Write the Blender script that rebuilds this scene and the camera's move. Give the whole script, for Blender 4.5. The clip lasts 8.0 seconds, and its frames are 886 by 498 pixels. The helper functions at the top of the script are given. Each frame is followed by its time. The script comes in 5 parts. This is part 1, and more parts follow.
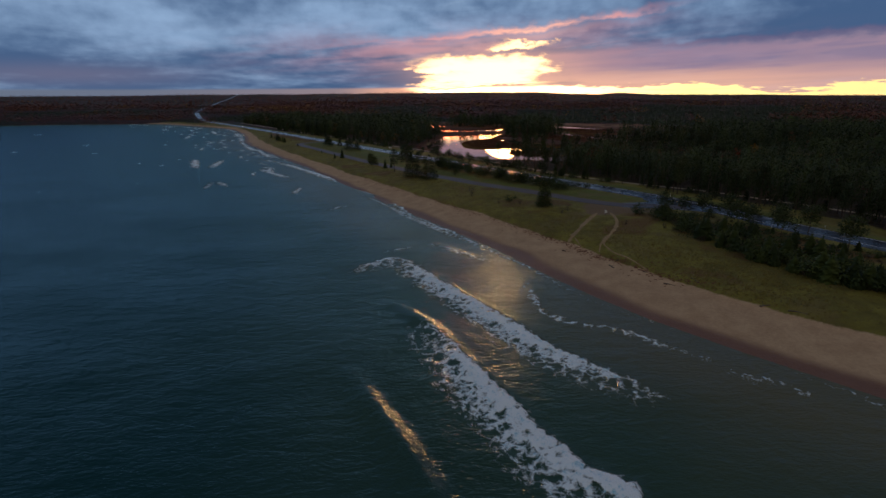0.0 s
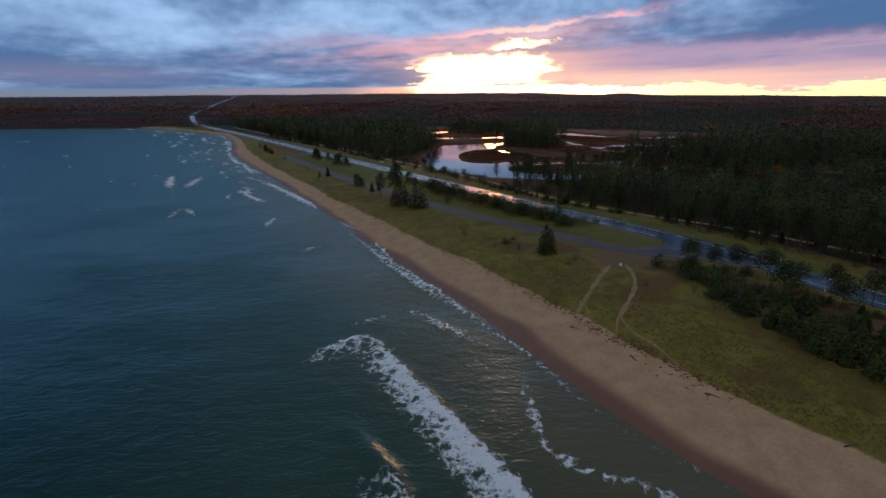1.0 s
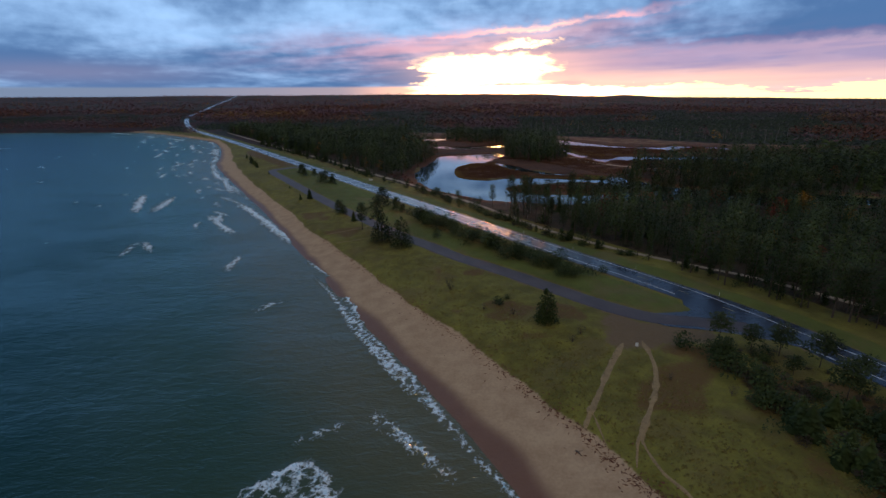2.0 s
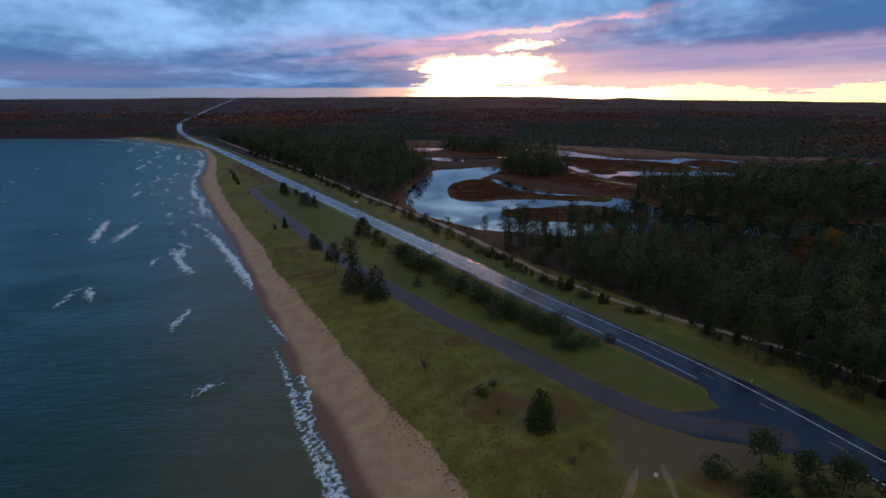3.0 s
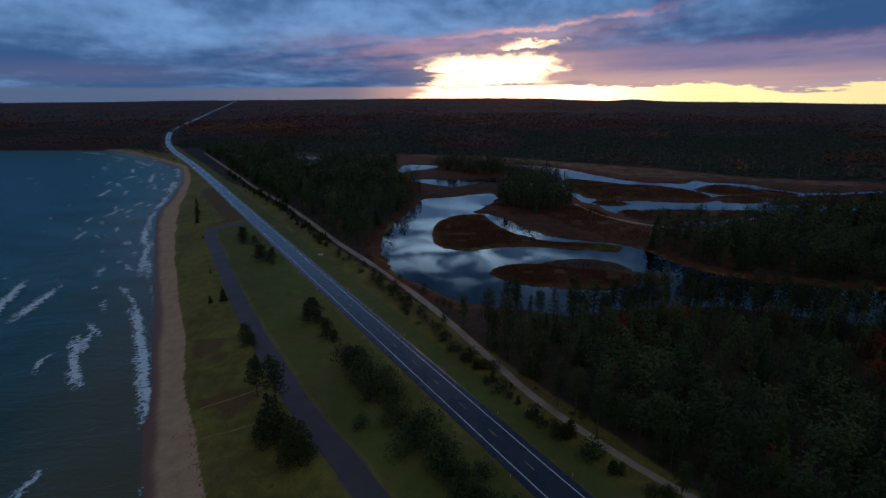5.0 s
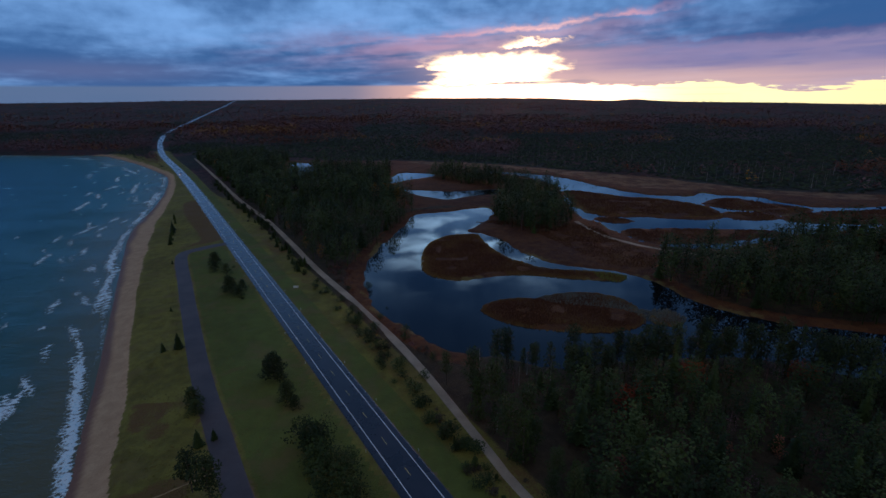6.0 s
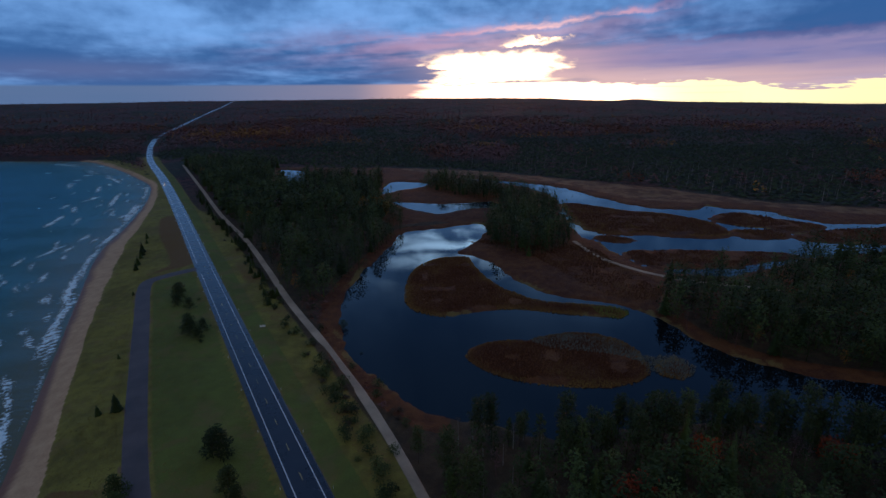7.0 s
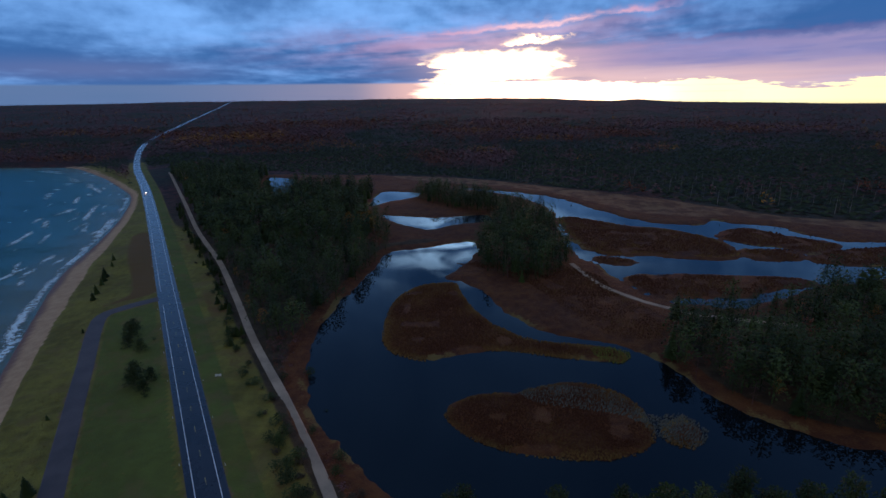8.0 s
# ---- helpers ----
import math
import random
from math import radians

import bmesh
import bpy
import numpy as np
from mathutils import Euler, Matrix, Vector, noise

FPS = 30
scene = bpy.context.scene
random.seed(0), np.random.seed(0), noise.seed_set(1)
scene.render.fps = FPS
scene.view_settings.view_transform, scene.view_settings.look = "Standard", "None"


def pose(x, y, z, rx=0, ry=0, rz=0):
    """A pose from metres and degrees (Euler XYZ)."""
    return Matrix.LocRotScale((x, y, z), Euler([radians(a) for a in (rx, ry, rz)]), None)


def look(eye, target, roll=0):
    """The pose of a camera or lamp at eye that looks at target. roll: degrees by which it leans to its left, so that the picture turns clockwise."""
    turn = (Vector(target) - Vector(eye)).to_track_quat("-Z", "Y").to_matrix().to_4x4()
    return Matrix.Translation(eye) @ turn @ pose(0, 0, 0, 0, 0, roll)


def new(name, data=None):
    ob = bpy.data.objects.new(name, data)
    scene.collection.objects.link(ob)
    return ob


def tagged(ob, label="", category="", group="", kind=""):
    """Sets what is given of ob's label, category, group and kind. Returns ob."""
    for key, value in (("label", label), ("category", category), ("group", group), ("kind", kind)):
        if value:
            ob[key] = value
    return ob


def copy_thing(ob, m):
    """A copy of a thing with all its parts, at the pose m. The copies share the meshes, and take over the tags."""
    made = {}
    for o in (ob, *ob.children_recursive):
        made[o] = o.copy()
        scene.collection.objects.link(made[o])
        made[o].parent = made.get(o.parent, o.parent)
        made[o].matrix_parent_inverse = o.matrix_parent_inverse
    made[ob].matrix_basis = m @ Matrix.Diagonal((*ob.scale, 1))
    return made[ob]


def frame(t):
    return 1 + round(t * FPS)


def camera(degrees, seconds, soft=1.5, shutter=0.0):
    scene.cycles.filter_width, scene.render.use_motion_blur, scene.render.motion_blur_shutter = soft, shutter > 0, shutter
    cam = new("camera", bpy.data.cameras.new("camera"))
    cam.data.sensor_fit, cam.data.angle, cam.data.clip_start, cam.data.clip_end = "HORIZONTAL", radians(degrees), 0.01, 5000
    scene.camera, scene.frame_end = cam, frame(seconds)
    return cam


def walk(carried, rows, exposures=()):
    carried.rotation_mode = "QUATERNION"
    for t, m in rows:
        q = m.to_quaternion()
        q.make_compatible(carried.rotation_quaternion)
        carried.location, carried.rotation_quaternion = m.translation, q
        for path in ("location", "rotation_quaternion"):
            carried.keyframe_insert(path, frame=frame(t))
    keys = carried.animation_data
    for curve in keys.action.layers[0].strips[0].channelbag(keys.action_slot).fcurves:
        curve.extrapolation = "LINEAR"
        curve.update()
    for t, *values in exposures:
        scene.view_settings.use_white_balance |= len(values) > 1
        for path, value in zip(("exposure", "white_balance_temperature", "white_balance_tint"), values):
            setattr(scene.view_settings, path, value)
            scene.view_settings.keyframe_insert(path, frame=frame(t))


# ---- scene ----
cam = camera(84.0, 8.0)
# seconds, eye x y z in metres, pitch, roll and yaw in degrees
PATH = [
    (0.0, 0.00, -0.00, 44.28, -16.88, 0.74, -0.00),
    (0.5, 2.48, 15.91, 48.91, -16.93, 0.77, 0.09),
    (1.0, 5.29, 31.67, 53.58, -16.97, 0.74, 0.18),
    (1.5, 8.18, 47.24, 58.41, -17.00, 0.65, 0.29),
    (3.0, 18.55, 94.76, 73.47, -16.88, 0.46, 0.50),
    (3.5, 22.17, 110.15, 78.57, -16.82, 0.49, 0.63),
    (4.0, 25.77, 125.04, 83.68, -16.85, 0.51, 0.77),
    (4.5, 29.62, 139.91, 88.85, -16.90, 0.55, 0.95),
    (6.0, 40.99, 185.57, 103.45, -17.12, 0.58, 1.32),
    (6.5, 45.11, 200.74, 108.13, -17.17, 0.61, 1.38),
    (7.0, 49.65, 216.00, 112.91, -17.25, 0.64, 1.41),
    (7.5, 54.26, 231.65, 117.40, -17.30, 0.71, 1.43),
    (8.0, 58.90, 247.82, 121.50, -17.36, 0.73, 1.47),
]
# stops, kelvin and tint of the clip's camera, which adapts on the way
EXPOSURES = [(0.0, -0.08, 7700, 13), (0.5, 0.20, 7600, 12), (1.0, 0.46, 7400, 11), (1.5, 0.65, 7250, 10), (3.0, 0.47, 6600, 9), (3.5, -0.10, 6350, 9), (4.5, -0.46, 6100, 9),
             (6.0, -0.10, 5650, 8), (6.5, -0.09, 5550, 8), (7.0, -0.07, 5480, 8), (8.0, 0.14, 5400, 8)]
walk(cam, [(t, pose(x, y, z, 90 + pitch, roll, yaw)) for t, x, y, z, pitch, roll, yaw in PATH], EXPOSURES)

# ---- world, sun and light ----
def nodes_of(tree):
    tree.nodes.clear()

    def node(kind, **props):
        n = tree.nodes.new(kind)
        for key, value in props.items():
            if key == "operation":
                n.operation = value
            elif key == "data_type":
                n.data_type = value
            elif key == "blend_type":
                n.blend_type = value
            elif key == "noise_dimensions":
                n.noise_dimensions = value
            elif key == "attribute_name":
                n.attribute_name = value
            elif key == "sky_type":
                n.sky_type = value
        return n

    def plug(value, socket):
        if isinstance(value, bpy.types.NodeSocket):
            tree.links.new(value, socket)
        elif value is not None:
            socket.default_value = value

    def m(op, a, b=None, c=None):
        n = node("ShaderNodeMath", operation=op)
        plug(a, n.inputs[0]), plug(b, n.inputs[1]), plug(c, n.inputs[2])
        return n.outputs[0]

    def mix(f, a, b, blend="MIX"):
        n = node("ShaderNodeMix", data_type="RGBA", blend_type=blend)
        plug(f, n.inputs[0])
        plug((*a, 1) if isinstance(a, tuple) else a, n.inputs[6])
        plug((*b, 1) if isinstance(b, tuple) else b, n.inputs[7])
        return n.outputs[2]

    def noise_of(vector, scale, detail=3.0, rough=0.55, warp=0.0):
        n = node("ShaderNodeTexNoise")
        plug(vector, n.inputs["Vector"])
        n.inputs["Scale"].default_value, n.inputs["Detail"].default_value = scale, detail
        n.inputs["Roughness"].default_value, n.inputs["Distortion"].default_value = rough, warp
        return n.outputs[0]

    def step(x, lo, hi):
        n = node("ShaderNodeMapRange")
        n.interpolation_type = "SMOOTHSTEP"
        plug(x, n.inputs[0])
        n.inputs[1].default_value, n.inputs[2].default_value = lo, hi
        return n.outputs[0]

    def attr(name):
        return node("ShaderNodeAttribute", attribute_name=name).outputs["Fac"]

    return node, plug, m, mix, noise_of, step, attr


SUN_AZ, SUN_EL = 7.0, 3.4          # degrees east of the y axis and above the horizon
world = bpy.data.worlds.new("sunset_sky")
scene.world = world
world.use_nodes = True


def build_sky():
    tree = world.node_tree
    node, plug, m, mix, noise_of, step, attr = nodes_of(tree)
    xyz = node("ShaderNodeSeparateXYZ")
    plug(node("ShaderNodeTexCoord").outputs["Generated"], xyz.inputs[0])
    dx, dy, dz = xyz.outputs
    az = m("MULTIPLY", m("ARCTAN2", dx, dy), 57.3)
    el = m("MULTIPLY", m("ARCSINE", m("MINIMUM", m("MAXIMUM", dz, -1.0), 1.0)), 57.3)
    # clouds lie in a flat layer: their bands narrow towards the horizon
    flat = m("MULTIPLY", m("LOGARITHM", m("ADD", m("MAXIMUM", el, 0.0), 1.8), 2.718), 2.5)

    def spot(across, up, shift=0.0, lean=0.0):
        p = node("ShaderNodeCombineXYZ")
        plug(m("ADD", m("MULTIPLY", az, across), shift), p.inputs[0])
        plug(m("SUBTRACT", m("MULTIPLY", flat, up), m("MULTIPLY", az, lean)), p.inputs[1])
        return p.outputs[0]

    n1 = noise_of(spot(0.085, 1.0), 0.70, 3, 0.50, 0.3)
    n2 = noise_of(spot(0.11, 1.0, 5.0), 1.9, 4, 0.46, 0.25)
    n3 = noise_of(spot(0.05, 1.35, 2.0, 0.03), 1.9, 5, 0.55, 0.15)
    n5 = noise_of(spot(0.16, 4.2, 3.0), 1.0, 4, 0.5, 0.4)
    n4 = noise_of(spot(0.20, 1.0, 9.0), 4.0, 3, 0.5, 0.1)

    def bump(x, centre, width):
        q = m("DIVIDE", m("SUBTRACT", x, centre), width)
        return m("EXPONENT", m("MULTIPLY", m("MULTIPLY", q, q), -1.0))

    def sway(n, amount):
        return m("MULTIPLY", m("SUBTRACT", n, 0.5), amount)

    # clear sky behind the cloud deck
    air = node("ShaderNodeTexSky", sky_type="NISHITA")
    air.sun_disc, air.sun_elevation, air.sun_rotation = False, radians(SUN_EL), radians(SUN_AZ)
    clear = mix(1.0, air.outputs[0], (0.12, 0.12, 0.12), "MULTIPLY")
    # deck: slate to pale blue-grey
    body = m("ADD", m("MULTIPLY", n1, 0.76), m("MULTIPLY", n2, 0.26))
    body = m("ADD", body, m("ADD", sway(n4, 0.14), sway(n5, 0.09)))
    body = m("ADD", body, m("MULTIPLY", step(el, 3.0, 8.0), 0.09))
    body = m("SUBTRACT", body, m("MULTIPLY", bump(el, 3.2, 2.2), 0.10))
    body = m("SUBTRACT", body, m("MULTIPLY", m("MULTIPLY", step(az, 10.0, 24.0), step(el, 3.5, 5.0)), 0.12))
    deck = mix(step(body, 0.36, 0.78), (0.050, 0.122, 0.285), (0.25, 0.44, 0.76))
    # thin places let more light through above the view; overhead the deck is thick
    thin = m("MULTIPLY", m("MULTIPLY", bump(el, 16.8, 3.6), bump(az, 1.5, 11.0)), step(n5, 0.44, 0.62))
    deck = mix(thin, deck, (1.75, 2.45, 3.10))
    deck = mix(step(el, 15.0, 30.0), deck, mix(0.85, deck, (0.050, 0.108, 0.250)))
    # away from the sun the cloud is plain grey
    deck = mix(step(dy, 0.45, -0.25), deck, mix(0.75, deck, (0.27, 0.245, 0.24)))
    sky = mix(m("MULTIPLY", m("MULTIPLY", bump(az, -36.0, 12.0), bump(el, 2.6, 1.0)), 0.35), deck, (0.24, 0.20, 0.30))
    fray = m("ADD", sway(n2, 1.2), sway(n4, 0.7))
    # lilac cloud right of the sun, salmon along its foot, with a dark upper rim
    bank = m("MULTIPLY", step(m("ADD", az, sway(n2, 10.0)), 7.0, 15.0), m("SUBTRACT", 1.0, step(m("ADD", m("ADD", el, fray), m("MULTIPLY", az, -0.012)), 3.9, 5.0)))
    lilac = mix(step(m("ADD", el, sway(n3, 1.6)), 1.5, 3.3), (0.92, 0.54, 0.44), (0.32, 0.245, 0.39))
    lilac = mix(m("MULTIPLY", step(az, 26.0, 40.0), 0.45), lilac, (0.46, 0.32, 0.42))
    sky = mix(m("MULTIPLY", bank, m("ADD", 0.62, m("MULTIPLY", n3, 0.4))), sky, lilac)
    sky = mix(m("MULTIPLY", m("MULTIPLY", bank, step(m("ADD", m("MULTIPLY", n2, 0.6), m("MULTIPLY", n5, 0.4)), 0.46, 0.62)), m("MULTIPLY", step(el, 1.8, 3.4), 0.55)), sky, (0.20, 0.19, 0.36))
    rim = m("MULTIPLY", bump(m("ADD", m("ADD", el, fray), m("MULTIPLY", az, -0.012)), 4.75, 0.28), step(az, 14.0, 26.0))
    sky = mix(m("MULTIPLY", rim, 0.5), sky, (0.15, 0.125, 0.26))
    # a broad blush over the sun and to the lake side of it
    blush = m("MULTIPLY", bump(az, 2.0, 17.0), bump(m("ADD", el, fray), 5.0, 1.9))
    sky = mix(m("MULTIPLY", blush, m("MULTIPLY", step(m("ADD", m("MULTIPLY", n3, 0.6), m("MULTIPLY", n2, 0.4)), 0.36, 0.62), 0.75)), sky, (0.60, 0.33, 0.42))
    # the lit edge of cloud that slants up from the sun, peach at its middle
    slope = m("MULTIPLY", m("MAXIMUM", az, 0.0), 0.090)
    slope = m("ADD", slope, m("MULTIPLY", m("MINIMUM", az, 0.0), 0.055))
    track = m("ADD", m("SUBTRACT", el, m("ADD", 6.32, slope)), m("ADD", m("ADD", sway(n2, 1.2), sway(n5, 0.5)), sway(n4, 0.9)))
    streak = m("MULTIPLY", bump(track, 0.0, 0.29), m("MULTIPLY", step(n3, 0.26, 0.50), m("ADD", 0.5, m("MULTIPLY", step(n5, 0.35, 0.6), 0.5))))
    streak = m("MAXIMUM", streak, m("MULTIPLY", bump(m("ADD", track, sway(n1, 1.6)), -0.85, 0.55), 0.26))
    streak = m("MULTIPLY", streak, m("MULTIPLY", step(az, -16.0, 6.0), m("SUBTRACT", 1.0, step(az, 16.0, 27.0))))
    sky = mix(m("MULTIPLY", streak, 0.80), sky, mix(bump(az, 9.5, 6.0), (0.78, 0.36, 0.42), (1.45, 0.72, 0.55)))
    # the strip of open sky along the horizon: pale on the lake side, gold by the sun
    top = m("SUBTRACT", m("ADD", 1.32, m("MULTIPLY", bump(az, 25.5, 3.6), 0.50)), m("MULTIPLY", step(az, 11.0, 26.0), 0.55))
    top = m("ADD", top, m("ADD", m("MULTIPLY", bump(az, 33.5, 3.4), -0.40), m("MULTIPLY", step(az, 36.0, 37.5), 0.25)))
    wild = step(az, 8.0, 18.0)
    edge = m("SUBTRACT", m("ADD", top, m("MULTIPLY", m("ADD", sway(n2, 1.3), sway(n4, 1.3)), wild)), el)
    low = step(edge, -0.14, 0.16)
    pale = mix(step(az, -34.0, -6.0), (0.105, 0.165, 0.28), (0.25, 0.225, 0.30))
    pale = mix(m("MULTIPLY", n2, 0.45), pale, (0.14, 0.18, 0.30))
    pale = mix(step(az, -12.0, -4.0), pale, (0.72, 0.42, 0.37))
    gold = mix(step(az, 10.0, 26.0), (4.6, 2.7, 1.55), (1.50, 1.30, 0.58))
    gold = mix(step(az, 28.0, 40.0), gold, (1.38, 1.06, 0.48))
    gold = mix(m("MULTIPLY", step(n5, 0.52, 0.70), m("MULTIPLY", step(az, 11.0, 16.0), 0.4)), gold, (1.25, 0.82, 0.40))
    strip = mix(step(m("ADD", az, sway(n2, 5.0)), -4.8, -1.2), pale, gold)
    strip = mix(0.03, strip, clear, "ADD")
    sky = mix(low, sky, strip)
    # the break in the cloud with the sun behind it
    near = m("MULTIPLY", bump(az, 6.5, 9.0), bump(el, 2.9, 2.2))
    sky = mix(m("MULTIPLY", m("MULTIPLY", near, m("SUBTRACT", 1.0, low)), 0.62), sky, (1.15, 0.64, 0.46))
    a2 = m("ADD", az, m("ADD", sway(n2, 7.0), sway(n4, 5.0)))
    e2 = m("ADD", el, m("ADD", m("ADD", sway(n2, 1.5), sway(n4, 1.1)), sway(n3, 0.7)))
    hole = m("MULTIPLY", step(a2, -4.5, 1.5), m("SUBTRACT", 1.0, step(a2, 6.8, 13.2)))
    hole = m("MULTIPLY", hole, m("MULTIPLY", step(e2, 1.05, 1.90), m("SUBTRACT", 1.0, step(e2, 3.5, 4.9))))
    bars = m("MULTIPLY", bump(e2, 2.75, 0.22), m("SUBTRACT", 1.0, step(a2, 0.0, 4.0)))
    hole = m("SUBTRACT", hole, m("MULTIPLY", bars, 0.5))
    tuft = m("MULTIPLY", bump(a2, 8.2, 2.3), bump(m("ADD", e2, m("MULTIPLY", sway(n4, 1.0), 1.0)), 5.45, 0.36))
    hole = m("MAXIMUM", hole, m("MULTIPLY", tuft, 0.62))
    sky = mix(step(hole, 0.02, 0.28), sky, (1.30, 0.80, 0.52))
    sky = mix(step(hole, 0.14, 0.52), sky, (1.95, 1.45, 0.95))
    sky = mix(step(hole, 0.30, 1.0), sky, (17.0, 3.0, 1.25))
    sky = mix(step(el, -0.6, -2.0), sky, (0.03, 0.035, 0.03))
    out = node("ShaderNodeBackground")
    plug(sky, out.inputs[0])
    out.inputs[1].default_value = 1.0
    plug(out.outputs[0], node("ShaderNodeOutputWorld").inputs[0])


build_sky()

sun = new("sun", bpy.data.lights.new("sun", "SUN"))
sun.data.energy, sun.data.angle, sun.data.color = 0.5, radians(6), (1.0, 0.42, 0.16)
sun.matrix_world = look((0, 0, 300), (-math.sin(radians(SUN_AZ)) * 1000, -math.cos(radians(SUN_AZ)) * 1000, 300 - 1000 * math.tan(radians(SUN_EL))))


# ---- materials ----
def material(name, build):
    mat = bpy.data.materials.new(name)
    mat.use_nodes = True
    tools = nodes_of(mat.node_tree)
    node, plug = tools[:2]
    shader = node("ShaderNodeBsdfPrincipled")
    last = node("ShaderNodeOutputMaterial")
    plug(shader.outputs[0], last.inputs[0])
    where = node("ShaderNodeTexCoord").outputs["Object"]

    def relief(height, strength, distance):
        b = node("ShaderNodeBump")
        plug(height, b.inputs["Height"])
        b.inputs["Strength"].default_value, b.inputs["Distance"].default_value = strength, distance
        plug(b.outputs[0], shader.inputs["Normal"])

    own = build(shader.inputs, where, relief, *tools)
    if own is not None:
        plug(own, last.inputs[0])
    return mat


def plain(name, color, rough=0.7, metal=0.0, spread=0.25, scale=2.0, spec=0.5):
    """A surface of one colour with fine and broad variation."""
    def build(sh, where, relief, node, plug, m, mix, noise_of, step, attr):
        n = m("ADD", m("MULTIPLY", noise_of(where, scale * 6), 0.5), m("MULTIPLY", noise_of(where, scale), 0.5))
        dark, light = tuple(c * (1 - spread) for c in color), tuple(c * (1 + spread) for c in color)
        plug(mix(step(n, 0.3, 0.7), dark, light), sh["Base Color"])
        sh["Roughness"].default_value, sh["Metallic"].default_value = rough, metal
        sh["Specular IOR Level"].default_value = spec
        relief(n, 0.2, 0.01)
    return material(name, build)


def foliage(name, dark, light, far=False):
    """Needles or leaves; each tree has its own tint."""
    def build(sh, where, relief, node, plug, m, mix, noise_of, step, attr):
        own = attr("tint") if far else node("ShaderNodeObjectInfo").outputs["Random"]
        geo = node("ShaderNodeNewGeometry")
        leaf = geo.outputs["Random Per Island"]
        f = m("ADD", m("MULTIPLY", own, 0.76), m("MULTIPLY", leaf, 0.24))
        plug(mix(m("POWER", f, 1.5), dark, light), sh["Base Color"])
        sh["Roughness"].default_value = 0.8
        sh["Specular IOR Level"].default_value = 0.2
    return material(name, build)


NEEDLES = foliage("needles", (0.017, 0.029, 0.006), (0.060, 0.084, 0.016))
NEEDLES_FAR = foliage("needles_far", (0.014, 0.024, 0.007), (0.074, 0.106, 0.022), True)
PINE = foliage("pine_needles", (0.020, 0.034, 0.009), (0.064, 0.082, 0.020))
PINE_FAR = foliage("pine_needles_far", (0.018, 0.029, 0.008), (0.085, 0.114, 0.028), True)
RUSSET_FAR = foliage("russet_leaves", (0.080, 0.026, 0.016), (0.230, 0.080, 0.034), True)
TWIGS_FAR = foliage("bare_twigs", (0.095, 0.044, 0.044), (0.200, 0.105, 0.098), True)
GOLD_FAR = foliage("gold_leaves", (0.20, 0.085, 0.015), (0.42, 0.22, 0.03), True)
HILL_NEEDLES = foliage("hill_needles", (0.014, 0.022, 0.010), (0.056, 0.070, 0.026), True)
GOLD = foliage("gold_leaf", (0.24, 0.12, 0.015), (0.44, 0.24, 0.03))
RED = foliage("red_leaf", (0.15, 0.026, 0.010), (0.30, 0.065, 0.016))
SHRUB = foliage("shrub_leaf", (0.026, 0.042, 0.010), (0.075, 0.098, 0.022))
SCRUB = foliage("dry_scrub", (0.060, 0.045, 0.028), (0.110, 0.085, 0.050))
BARK = plain("bark", (0.085, 0.062, 0.045), 0.9, scale=3.0)
BIRCH = plain("pale_bark", (0.30, 0.28, 0.25), 0.85, scale=3.0)
WHITE = plain("white_paint", (0.78, 0.78, 0.76), 0.5, spread=0.06)
LINE = plain("road_paint", (0.80, 0.80, 0.78), 0.55, spread=0.12, scale=1.5)
YELLOW_LINE = plain("yellow_road_paint", (0.62, 0.48, 0.16), 0.55, spread=0.16, scale=1.5)
WRACK = plain("dry_wrack", (0.15, 0.055, 0.028), 0.9)
WOOD = plain("grey_driftwood", (0.10, 0.080, 0.062), 0.85, scale=4.0)
POST_WOOD = plain("post_timber", (0.16, 0.12, 0.085), 0.85, scale=4.0)
STEEL = plain("galvanised_steel", (0.45, 0.46, 0.47), 0.4, 0.9, spread=0.08)
RUBBER = plain("rubber", (0.02, 0.02, 0.02), 0.8)
CAR_PAINT = plain("silver_car_paint", (0.40, 0.40, 0.41), 0.3, 0.4, spread=0.03)
GLASS = plain("dark_glass", (0.01, 0.012, 0.014), 0.05, spread=0.0)


def glow(name, color, strength):
    def build(sh, where, relief, node, plug, m, mix, noise_of, step, attr):
        sh["Base Color"].default_value = sh["Emission Color"].default_value = (*color, 1)
        sh["Emission Strength"].default_value = strength
    return material(name, build)


HEADLIGHT = glow("headlight_glass", (1.0, 0.72, 0.50), 30.0)


